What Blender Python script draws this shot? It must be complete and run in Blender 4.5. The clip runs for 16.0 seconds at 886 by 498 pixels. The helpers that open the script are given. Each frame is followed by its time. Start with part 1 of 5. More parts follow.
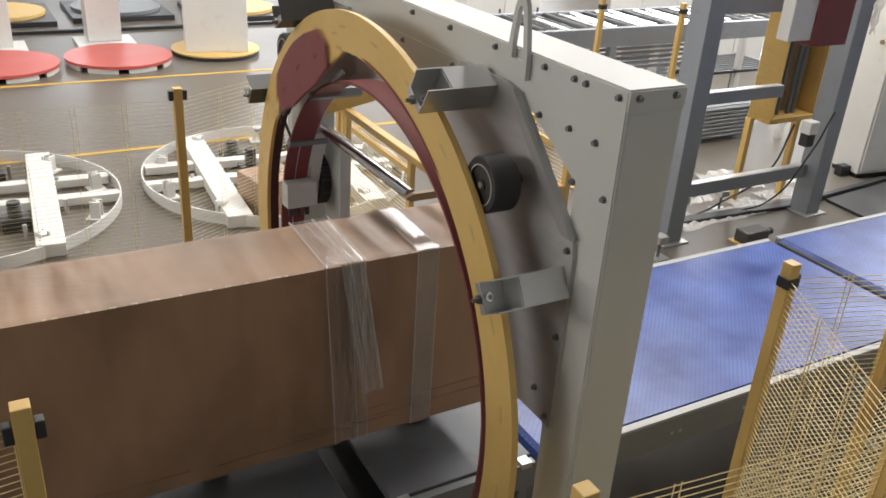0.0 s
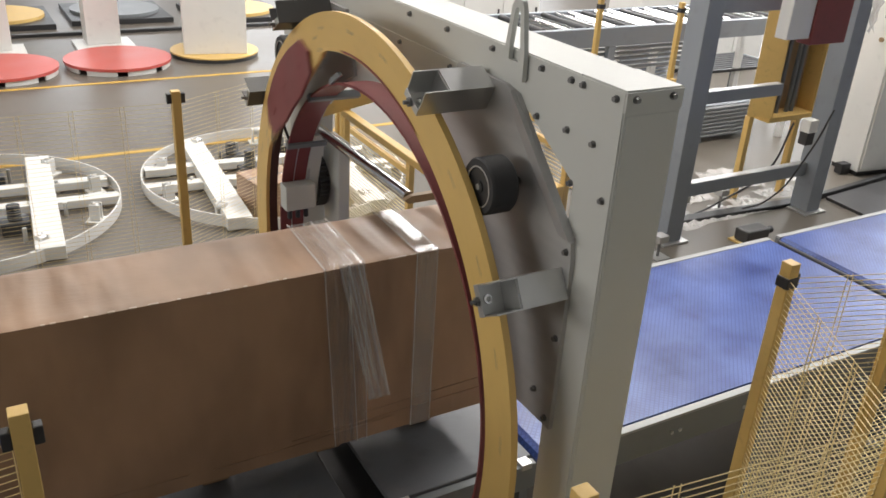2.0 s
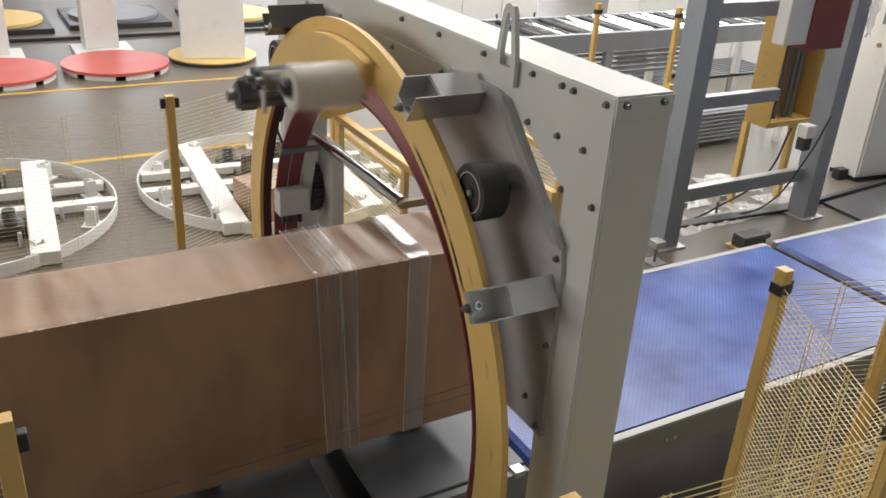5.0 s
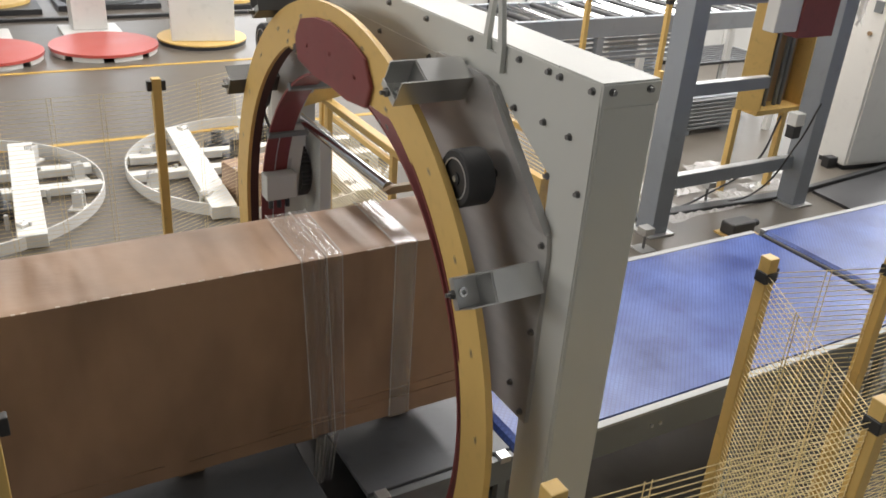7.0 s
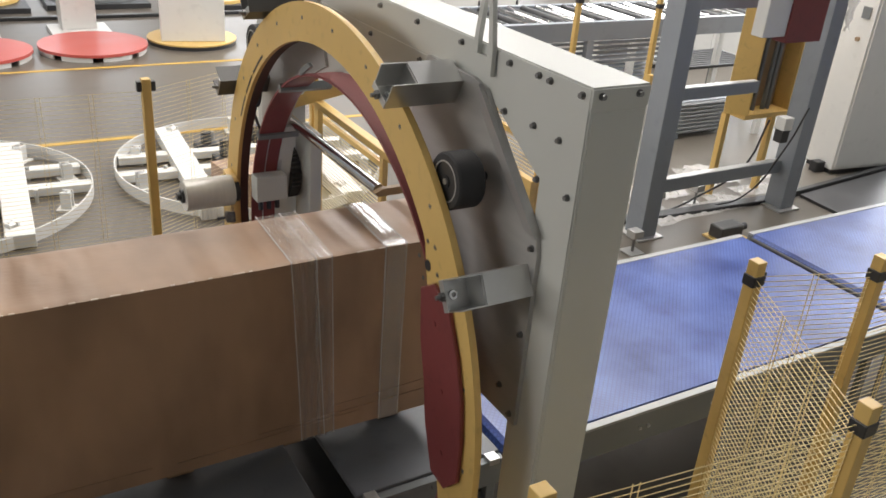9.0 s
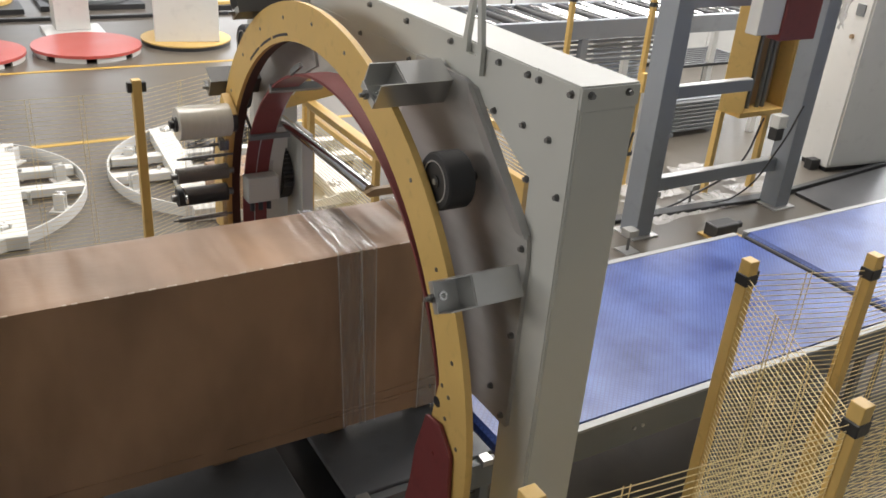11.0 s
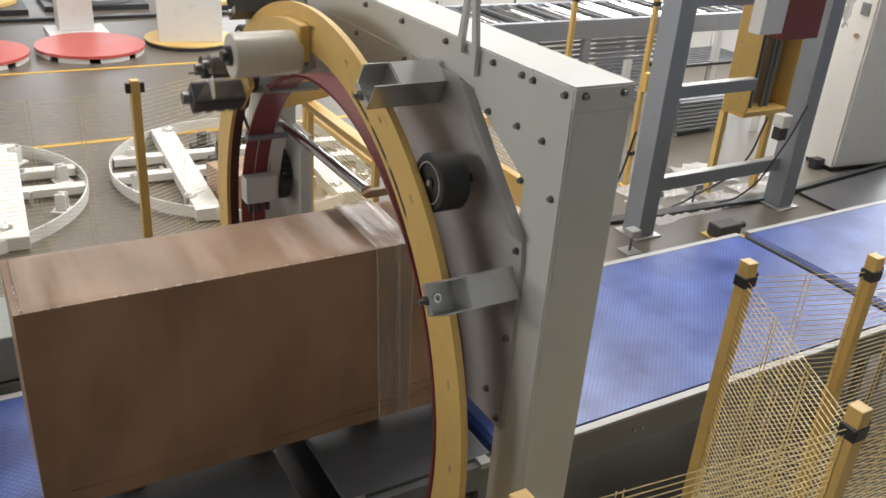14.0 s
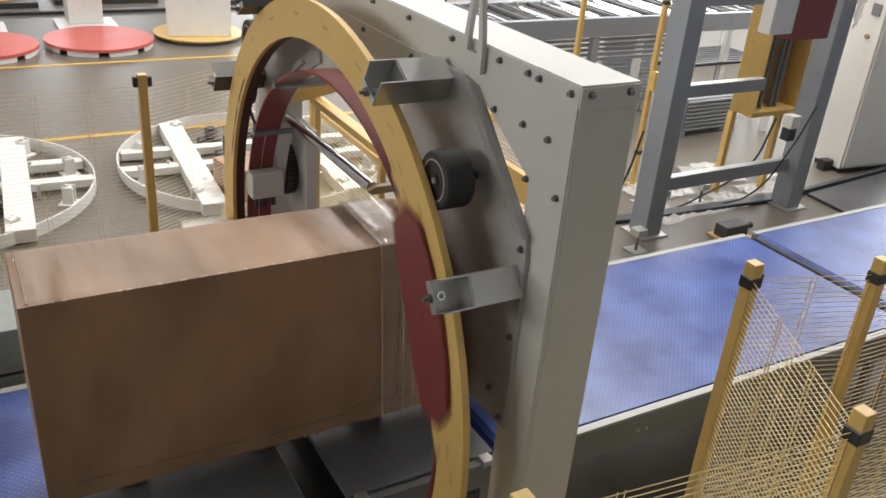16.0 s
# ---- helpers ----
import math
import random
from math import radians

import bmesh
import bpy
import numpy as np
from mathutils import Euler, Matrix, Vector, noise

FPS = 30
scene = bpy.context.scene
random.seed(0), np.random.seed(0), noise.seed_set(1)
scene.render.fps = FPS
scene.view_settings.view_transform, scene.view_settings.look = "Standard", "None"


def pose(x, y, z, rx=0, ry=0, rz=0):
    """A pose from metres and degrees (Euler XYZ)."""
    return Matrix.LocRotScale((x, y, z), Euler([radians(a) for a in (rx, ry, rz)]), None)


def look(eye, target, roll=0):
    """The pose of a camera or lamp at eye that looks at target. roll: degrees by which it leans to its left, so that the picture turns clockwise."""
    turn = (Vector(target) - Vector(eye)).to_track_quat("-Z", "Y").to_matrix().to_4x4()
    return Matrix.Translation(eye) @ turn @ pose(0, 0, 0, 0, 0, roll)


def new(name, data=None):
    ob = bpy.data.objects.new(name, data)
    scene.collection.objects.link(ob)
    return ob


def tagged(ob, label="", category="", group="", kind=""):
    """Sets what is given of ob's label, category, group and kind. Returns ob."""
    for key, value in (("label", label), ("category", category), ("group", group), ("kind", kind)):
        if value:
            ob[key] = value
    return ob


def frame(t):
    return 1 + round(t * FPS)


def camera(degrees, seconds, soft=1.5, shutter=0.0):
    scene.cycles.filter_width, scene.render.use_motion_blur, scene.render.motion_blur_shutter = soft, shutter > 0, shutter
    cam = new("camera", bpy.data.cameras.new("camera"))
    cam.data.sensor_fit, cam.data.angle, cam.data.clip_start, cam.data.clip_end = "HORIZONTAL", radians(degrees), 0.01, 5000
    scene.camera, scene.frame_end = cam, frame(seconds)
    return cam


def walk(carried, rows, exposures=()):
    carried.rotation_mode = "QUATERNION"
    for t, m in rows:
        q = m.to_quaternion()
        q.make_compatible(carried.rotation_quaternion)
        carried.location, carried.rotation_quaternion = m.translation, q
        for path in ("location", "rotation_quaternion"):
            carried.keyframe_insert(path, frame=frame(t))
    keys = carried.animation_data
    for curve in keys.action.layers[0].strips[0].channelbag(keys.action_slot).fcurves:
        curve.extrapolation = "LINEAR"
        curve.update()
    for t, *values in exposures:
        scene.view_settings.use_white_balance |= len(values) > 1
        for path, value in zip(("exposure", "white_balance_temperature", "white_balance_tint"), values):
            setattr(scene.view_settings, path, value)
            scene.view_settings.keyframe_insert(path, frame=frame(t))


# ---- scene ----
cam = camera(54.736, 16.0, soft=1.65, shutter=0.5)
PATH = [
    (0, (-1.6892, -3.3236, 3.6091), (-0.7699, -1.7717, 2.7451), 3.87),
    (0.5, (-1.6837, -3.3223, 3.6138), (-0.7683, -1.7697, 2.7470), 3.75),
    (1, (-1.6804, -3.3193, 3.6148), (-0.7642, -1.7664, 2.7492), 3.59),
    (1.5, (-1.6778, -3.3205, 3.6149), (-0.7605, -1.7681, 2.7496), 3.54),
    (2, (-1.6785, -3.3223, 3.6147), (-0.7608, -1.7696, 2.7506), 3.48),
    (2.5, (-1.6805, -3.3211, 3.6154), (-0.7638, -1.7666, 2.7533), 3.49),
    (3, (-1.6777, -3.3196, 3.6170), (-0.7599, -1.7642, 2.7578), 3.61),
    (3.5, (-1.6676, -3.3199, 3.6168), (-0.7490, -1.7657, 2.7562), 3.53),
    (4, (-1.6576, -3.3209, 3.6131), (-0.7373, -1.7658, 2.7560), 3.50),
    (6.5, (-1.6252, -3.3218, 3.6170), (-0.7031, -1.7651, 2.7648), 3.79),
    (7, (-1.6205, -3.3233, 3.6144), (-0.6880, -1.7908, 2.7301), 4.24),
    (7.5, (-1.6180, -3.3215, 3.6133), (-0.6756, -1.8025, 2.7162), 4.84),
    (8, (-1.6223, -3.3245, 3.6168), (-0.6701, -1.8035, 2.7335), 4.96),
    (8.5, (-1.6237, -3.3269, 3.6177), (-0.6675, -1.8052, 2.7400), 4.84),
    (9, (-1.6247, -3.3271, 3.6192), (-0.6703, -1.8049, 2.7406), 4.83),
    (11.5, (-1.5861, -3.3217, 3.6162), (-0.6258, -1.8037, 2.7368), 4.59),
    (12, (-1.5792, -3.3219, 3.6169), (-0.6191, -1.8033, 2.7383), 4.61),
    (12.5, (-1.5602, -3.3148, 3.6058), (-0.6063, -1.7917, 2.7283), 4.60),
    (13, (-1.5582, -3.3185, 3.6182), (-0.6074, -1.7963, 2.7356), 4.45),
    (13.5, (-1.5545, -3.3212, 3.6171), (-0.6056, -1.7972, 2.7356), 4.45),
    (14, (-1.5476, -3.3206, 3.6161), (-0.5993, -1.7962, 2.7348), 4.44),
    (14.5, (-1.5434, -3.3171, 3.6158), (-0.5953, -1.7937, 2.7325), 4.59),
    (15, (-1.5387, -3.3177, 3.6147), (-0.5921, -1.7947, 2.7291), 4.67),
    (15.5, (-1.5282, -3.3153, 3.6137), (-0.5887, -1.7906, 2.7234), 4.68),
    (16, (-1.5381, -3.3189, 3.6167), (-0.6041, -1.7900, 2.7278), 4.89),
]
walk(cam, [(t, look(eye, target, roll)) for t, eye, target, roll in PATH])

# ---- light ----
world = bpy.data.worlds.new("world")
scene.world = world
world.use_nodes = True
wt = world.node_tree
sky = wt.nodes.new("ShaderNodeTexSky")
sky.sky_type, sky.sun_disc = "NISHITA", False
sky.sun_elevation, sky.sun_rotation = radians(38), radians(20)
wt.links.new(sky.outputs[0], wt.nodes["Background"].inputs[0])
wt.nodes["Background"].inputs[1].default_value = 0.1
scene.view_settings.exposure = 0.04

HALL = (-14.0, 26.0, -9.0, 30.0, 9.0)   # x0, x1, y0, y1, height
# unseen skylights, rows placed so film and belt reflect them
SKYLIGHTS = [(x, y) for y in (3.6, 9.0, 14.3, 22.0) for x in (-7.5, 0.5, 7.3, 16.5)]
SKY_SHARE = {-7.5: 0.1, 0.5: 0.9, 7.3: 1.8, 16.5: 1.6}   # tuned share per column, weak to the west
SKY_POWER = {3.6: 430, 9.0: 200, 14.3: 220, 22.0: 100}


def area(name, m, sx, sy, watts, colour):
    lamp = bpy.data.lights.new(name, "AREA")
    lamp.shape, lamp.size, lamp.size_y, lamp.energy, lamp.color = "RECTANGLE", sx, sy, watts, colour
    ob = new(name, lamp)
    ob.matrix_world = m
    return ob


for sx, sy in SKYLIGHTS:
    area("skylight_lamp", pose(sx, sy, HALL[4] - 0.05), 2.2, 5.0, SKY_POWER[sy] * SKY_SHARE[sx] * (1.35 if sx > 7 and sy > 8 else 1), (1.0, 0.94, 0.86) if sx < 7 else (1.0, 0.965, 0.935))
for wy in (4.0, 10.0, 16.0, 22.0):
    area("unseen_wall_lamp", look((HALL[1] - 0.3, wy, 4.6), (0, wy, 2.0)), 4.4, 3.2, 130 if wy == 16.0 else 880, (0.93, 0.97, 1.0))
# unseen west lamps, added as fill for faces turned to -x
for wy in (1.0, 6.5, 12.0):
    area("unseen_wall_lamp", look((HALL[0] + 0.3, wy, 4.6), (0, wy, 2.0)), 4.4, 3.2, 300, (1.0, 0.94, 0.87))
for wx in (-9.0, -3.0, 3.0, 9.0, 15.0, 21.0):
    area("unseen_wall_lamp", look((wx, HALL[3] - 0.3, 4.6), (wx, 0, 2.0)), 4.4, 3.2, 120 if wx < 6 else 190, (0.97, 0.98, 1.0))


# ---- materials ----
def material(name, colour, rough=0.5, metal=0.0, vary=0.12, scale=6.0, bump=0.05, grain=120.0, dirt=0.0, coat=0.0, stretch=(1, 1, 1)):
    m = bpy.data.materials.new(name)
    m.use_nodes = True
    nt = m.node_tree
    b = nt.nodes["Principled BSDF"]
    tc = nt.nodes.new("ShaderNodeTexCoord")
    mp = nt.nodes.new("ShaderNodeMapping")
    mp.inputs["Scale"].default_value = stretch
    nt.links.new(tc.outputs["Object"], mp.inputs[0])
    big, fine = nt.nodes.new("ShaderNodeTexNoise"), nt.nodes.new("ShaderNodeTexNoise")
    big.inputs["Scale"].default_value, big.inputs["Detail"].default_value = scale, 6
    fine.inputs["Scale"].default_value, fine.inputs["Detail"].default_value = grain, 3
    for n in (big, fine):
        nt.links.new(mp.outputs[0], n.inputs["Vector"])
    mix = nt.nodes.new("ShaderNodeMix")
    mix.data_type = "RGBA"
    c = Vector(colour)
    mix.inputs[6].default_value = (*(c * (1 - vary)), 1)
    mix.inputs[7].default_value = (*[min(1, v * (1 + vary)) for v in c], 1)
    nt.links.new(big.outputs[0], mix.inputs[0])
    out = mix.outputs[2]
    if dirt:
        spot = nt.nodes.new("ShaderNodeTexNoise")
        spot.inputs["Scale"].default_value, spot.inputs["Detail"].default_value = scale * 3.1, 8
        nt.links.new(mp.outputs[0], spot.inputs["Vector"])
        ramp = nt.nodes.new("ShaderNodeValToRGB")
        ramp.color_ramp.elements[0].position, ramp.color_ramp.elements[1].position = 0.58, 0.75
        nt.links.new(spot.outputs[0], ramp.inputs[0])
        times = nt.nodes.new("ShaderNodeMath")
        times.operation, times.inputs[1].default_value = "MULTIPLY", dirt
        nt.links.new(ramp.outputs[0], times.inputs[0])
        m2 = nt.nodes.new("ShaderNodeMix")
        m2.data_type = "RGBA"
        m2.inputs[7].default_value = (*(c * 0.35), 1)
        nt.links.new(times.outputs[0], m2.inputs[0])
        nt.links.new(out, m2.inputs[6])
        out = m2.outputs[2]
    nt.links.new(out, b.inputs["Base Color"])
    rr = nt.nodes.new("ShaderNodeMapRange")
    rr.inputs[3].default_value, rr.inputs[4].default_value = max(0.02, rough - 0.1), min(1, rough + 0.1)
    nt.links.new(big.outputs[0], rr.inputs[0])
    nt.links.new(rr.outputs[0], b.inputs["Roughness"])
    b.inputs["Metallic"].default_value = metal
    b.inputs["Coat Weight"].default_value = coat
    if bump:
        bp = nt.nodes.new("ShaderNodeBump")
        bp.inputs["Strength"].default_value, bp.inputs["Distance"].default_value = bump, 0.01
        nt.links.new(fine.outputs[0], bp.inputs["Height"])
        nt.links.new(bp.outputs[0], b.inputs["Normal"])
    return m


YELLOW = material("yellow_paint", (0.67, 0.45, 0.15), 0.42, vary=0.1, dirt=0.25, bump=0.03)
GREY = material("light_grey_powder_coat", (0.535, 0.54, 0.51), 0.45, vary=0.05, scale=3, bump=0.06, grain=400)
STEEL = material("brushed_stainless", (0.42, 0.415, 0.405), 0.42, 0.35, vary=0.15, scale=4, stretch=(1, 1, 6))
CHROME = material("polished_steel", (0.7, 0.7, 0.7), 0.12, 1.0, vary=0.05, bump=0)
ZINC = material("zinc_plate", (0.55, 0.55, 0.54), 0.33, 0.8, vary=0.1)
INNER = material("dark_brown_lining", (0.07, 0.035, 0.03), 0.55, vary=0.2)
RED = material("red_oxide_paint", (0.19, 0.038, 0.038), 0.5, vary=0.15, dirt=0.3)
TABLE_RED = material("turntable_red", (0.52, 0.095, 0.08), 0.35, vary=0.08, scale=2)
RUBBER = material("black_rubber", (0.022, 0.022, 0.024), 0.6, vary=0.2, bump=0.1)
PLASTIC = material("black_plastic", (0.03, 0.03, 0.032), 0.4)
BOLT = material("dark_bolt", (0.2, 0.2, 0.2), 0.4, 0.8)
DARK = material("dark_plate", (0.13, 0.136, 0.147), 0.48, 0.0, vary=0.25, scale=3, dirt=0.3)
ALU = material("aluminium", (0.5, 0.5, 0.49), 0.45, 0.8, vary=0.08, stretch=(0.2, 3, 3))
DECK = material("dark_deck_plate", (0.07, 0.07, 0.072), 0.4, 0.1, vary=0.3, scale=2.5, dirt=0.4)
GREENISH = material("grey_green_paint", (0.30, 0.33, 0.31), 0.45, vary=0.1, dirt=0.2)
CAP = material("dull_aluminium", (0.36, 0.365, 0.36), 0.55, 0.2, vary=0.12, stretch=(0.3, 3, 3))
BRONZE = material("brown_worn_paint", (0.3, 0.2, 0.11), 0.5, vary=0.15, dirt=0.3)
TRAY = material("black_sheet_steel", (0.075, 0.072, 0.07), 0.4, vary=0.12, dirt=0.2)
PORTAL = material("blue_grey_steel_paint", (0.25, 0.273, 0.305), 0.38, vary=0.1, scale=2, dirt=0.2)
BROWN_ROLL = material("brown_grey_roller", (0.13, 0.115, 0.10), 0.45, vary=0.15, scale=8)
FRAME = material("grey_steel_paint", (0.17, 0.18, 0.185), 0.4, vary=0.1, scale=2, dirt=0.2)
WHITE = material("white_paint", (0.70, 0.695, 0.67), 0.4, vary=0.06, scale=2, dirt=0.15)
WIRE = material("yellow_wire", (0.78, 0.62, 0.31), 0.45, vary=0.1)
TAPE = material("yellow_floor_tape", (0.55, 0.34, 0.06), 0.6, vary=0.2, dirt=0.5)
WOOD = material("pallet_wood", (0.2, 0.125, 0.07), 0.7, vary=0.25, scale=8, stretch=(0.3, 3, 3))
ROLL = material("film_roll", (0.6, 0.57, 0.5), 0.22, vary=0.1, scale=10, coat=0.5, stretch=(6, 1, 1))
WALLM = material("wall_paint", (0.42, 0.43, 0.43), 0.7, vary=0.08, scale=0.5)


def cardboard():
    m = material("cardboard", (0.33, 0.206, 0.129), 0.42, vary=0.12, scale=2.2, bump=0.08, grain=60, stretch=(0.4, 1, 1))
    nt = m.node_tree
    fine = [n for n in nt.nodes if n.type == "BUMP"][0]
    tc, mp, n = nt.nodes.new("ShaderNodeTexCoord"), nt.nodes.new("ShaderNodeMapping"), nt.nodes.new("ShaderNodeTexNoise")
    mp.inputs["Rotation"].default_value, mp.inputs["Scale"].default_value = (0, 0.5, 0.35), (5.0, 1.0, 1.3)
    n.inputs["Scale"].default_value, n.inputs["Detail"].default_value = 1.3, 1.5
    nt.links.new(tc.outputs["Object"], mp.inputs[0])
    nt.links.new(mp.outputs[0], n.inputs["Vector"])
    wide = nt.nodes.new("ShaderNodeBump")
    wide.inputs["Strength"].default_value, wide.inputs["Distance"].default_value = 0.55, 0.045
    nt.links.new(n.outputs[0], wide.inputs["Height"])
    nt.links.new(wide.outputs[0], fine.inputs["Normal"])
    # soft diagonal patches, lighter and darker by noise
    b = nt.nodes["Principled BSDF"]
    b.inputs["Specular IOR Level"].default_value = 0.4
    col = b.inputs["Base Color"].links[0].from_socket
    mp2, n2 = nt.nodes.new("ShaderNodeMapping"), nt.nodes.new("ShaderNodeTexNoise")
    mp2.inputs["Rotation"].default_value, mp2.inputs["Scale"].default_value = (0.2, 0.85, 0.3), (1.9, 1.2, 0.9)
    n2.inputs["Scale"].default_value, n2.inputs["Detail"].default_value = 1.5, 3
    nt.links.new(tc.outputs["Object"], mp2.inputs[0])
    nt.links.new(mp2.outputs[0], n2.inputs["Vector"])
    rg = nt.nodes.new("ShaderNodeMapRange")
    rg.inputs[1].default_value, rg.inputs[2].default_value = 0.36, 0.64
    rg.inputs[3].default_value, rg.inputs[4].default_value = 0.76, 1.12
    nt.links.new(n2.outputs[0], rg.inputs[0])
    mul = nt.nodes.new("ShaderNodeMix")
    mul.data_type, mul.blend_type = "RGBA", "MULTIPLY"
    mul.inputs[0].default_value = 1.0
    nt.links.new(col, mul.inputs[6])
    nt.links.new(rg.outputs[0], mul.inputs[7])
    nt.links.new(mul.outputs[2], b.inputs["Base Color"])
    return m


CARD = cardboard()
# pale colour for edge wear and edge highlights together
WORN_LIT = material("worn_lit_paper_edge", (0.55, 0.43, 0.32), 0.7)


def film_material(name, white, thin, thick, relief):
    m = bpy.data.materials.new(name)
    m.use_nodes = True
    nt = m.node_tree
    b = nt.nodes["Principled BSDF"]
    b.inputs["Base Color"].default_value = (white, white * 0.97, white * 0.93, 1)
    b.inputs["Roughness"].default_value = 0.17
    b.inputs["Specular IOR Level"].default_value = 1.0
    b.inputs["Coat Weight"].default_value = 1.0
    b.inputs["Coat Roughness"].default_value = 0.1
    tc, mp, n = nt.nodes.new("ShaderNodeTexCoord"), nt.nodes.new("ShaderNodeMapping"), nt.nodes.new("ShaderNodeTexNoise")
    mp.inputs["Scale"].default_value = (38, 3, 3)
    nt.links.new(tc.outputs["Object"], mp.inputs[0])
    nt.links.new(mp.outputs[0], n.inputs["Vector"])
    n.inputs["Scale"].default_value = 1.5
    r = nt.nodes.new("ShaderNodeMapRange")
    r.inputs[1].default_value, r.inputs[2].default_value = 0.35, 0.7
    r.inputs[3].default_value, r.inputs[4].default_value = thin, thick
    nt.links.new(n.outputs[0], r.inputs[0])
    nt.links.new(r.outputs[0], b.inputs["Alpha"])
    bp = nt.nodes.new("ShaderNodeBump")
    bp.inputs["Strength"].default_value, bp.inputs["Distance"].default_value = relief, 0.012
    nt.links.new(n.outputs[0], bp.inputs["Height"])
    nt.links.new(bp.outputs[0], b.inputs["Normal"])
    return m


FILM = film_material("stretch_film", 0.4, 0.12, 0.4, 0.5)
FILM_LAYERS = film_material("layered_stretch_film", 0.45, 0.32, 0.5, 0.08)
# near-white film, glints on edges and folds put into the colour
FILM_GLINT = material("film_fold_glint", (0.8, 0.78, 0.75), 0.2, vary=0.05, bump=0)
FILM_GLINT.node_tree.nodes["Principled BSDF"].inputs["Alpha"].default_value = 0.5


def floor_material():
    m = material("polished_concrete", (0.128, 0.111, 0.091), 0.34, vary=0.22, scale=0.55, bump=0.02, grain=30, dirt=0.35)
    return m


FLOOR = floor_material()


def belt_material():
    m = bpy.data.materials.new("blue_belt")
    m.use_nodes = True
    nt = m.node_tree
    b = nt.nodes["Principled BSDF"]
    tc, mp = nt.nodes.new("ShaderNodeTexCoord"), nt.nodes.new("ShaderNodeMapping")
    nt.links.new(tc.outputs["Object"], mp.inputs[0])
    mp.inputs["Rotation"].default_value = (0, 0, radians(45))
    v = nt.nodes.new("ShaderNodeTexVoronoi")
    v.distance, v.inputs["Scale"].default_value, v.inputs["Randomness"].default_value = "CHEBYCHEV", 42, 0.0
    nt.links.new(mp.outputs[0], v.inputs["Vector"])
    n = nt.nodes.new("ShaderNodeTexNoise")
    n.inputs["Scale"].default_value, n.inputs["Detail"].default_value = 2.2, 8
    nt.links.new(tc.outputs["Object"], n.inputs["Vector"])
    mix = nt.nodes.new("ShaderNodeMix")
    mix.data_type = "RGBA"
    mix.inputs[6].default_value, mix.inputs[7].default_value = (0.018, 0.042, 0.205, 1), (0.09, 0.158, 0.47, 1)
    patch = nt.nodes.new("ShaderNodeMapRange")
    patch.inputs[1].default_value, patch.inputs[2].default_value = 0.33, 0.7
    nt.links.new(n.outputs[0], patch.inputs[0])
    nt.links.new(patch.outputs[0], mix.inputs[0])
    mix2 = nt.nodes.new("ShaderNodeMix")
    mix2.data_type, mix2.blend_type = "RGBA", "MULTIPLY"
    mix2.inputs[0].default_value = 0.75
    nt.links.new(mix.outputs[2], mix2.inputs[6])
    ramp = nt.nodes.new("ShaderNodeValToRGB")
    ramp.color_ramp.elements[0].position, ramp.color_ramp.elements[1].position = 0.3, 0.5
    ramp.color_ramp.elements[0].color, ramp.color_ramp.elements[1].color = (1, 1, 1, 1), (0.35, 0.35, 0.4, 1)
    nt.links.new(v.outputs["Distance"], ramp.inputs[0])
    nt.links.new(ramp.outputs[0], mix2.inputs[7])
    nt.links.new(mix2.outputs[2], b.inputs["Base Color"])
    rr = nt.nodes.new("ShaderNodeMapRange")
    rr.inputs[3].default_value, rr.inputs[4].default_value = 0.22, 0.42
    nt.links.new(n.outputs[0], rr.inputs[0])
    nt.links.new(rr.outputs[0], b.inputs["Roughness"])
    bp = nt.nodes.new("ShaderNodeBump")
    bp.inputs["Strength"].default_value, bp.inputs["Distance"].default_value = 0.4, 0.003
    bp.invert = True
    nt.links.new(v.outputs["Distance"], bp.inputs["Height"])
    nt.links.new(bp.outputs[0], b.inputs["Normal"])
    return m


BELT = belt_material()


# ---- mesh helpers ----
def box(bm, x0, y0, z0, x1, y1, z1, bevel=0.0, m=None):
    r = bmesh.ops.create_cube(bm, size=1.0, matrix=Matrix.Translation(((x0 + x1) / 2, (y0 + y1) / 2, (z0 + z1) / 2)) @ Matrix.Diagonal((x1 - x0, y1 - y0, z1 - z0, 1)))
    vs = r["verts"]
    if bevel:
        es = list({e for v in vs for e in v.link_edges})
        b = bmesh.ops.bevel(bm, geom=es, offset=bevel, segments=2, affect="EDGES", profile=0.5)
        vs = [v for v in b["verts"]]
    if m is not None:
        bmesh.ops.transform(bm, matrix=m, verts=list(vs))
    return bm


def cyl(bm, p0, p1, r0, r1=None, seg=24, caps=True):
    p0, p1 = Vector(p0), Vector(p1)
    d = p1 - p0
    m = Matrix.Translation((p0 + p1) / 2) @ d.to_track_quat("Z", "Y").to_matrix().to_4x4()
    bmesh.ops.create_cone(bm, cap_ends=caps, segments=seg, radius1=r0, radius2=r0 if r1 is None else r1, depth=d.length, matrix=m)
    return bm


def prism(bm, pts, a, b, axis="x"):
    """Solid between the planes a and b of an axis, over an outline in the other two."""
    def at(u, v, w):
        return {"x": (w, u, v), "y": (u, w, v), "z": (u, v, w)}[axis]
    lo = [bm.verts.new(at(u, v, a)) for u, v in pts]
    hi = [bm.verts.new(at(u, v, b)) for u, v in pts]
    n = len(pts)
    fs = [bm.faces.new(lo), bm.faces.new(hi[::-1])]
    for i in range(n):
        fs.append(bm.faces.new((lo[i], hi[i], hi[(i + 1) % n], lo[(i + 1) % n])))
    bmesh.ops.recalc_face_normals(bm, faces=fs)
    return bm


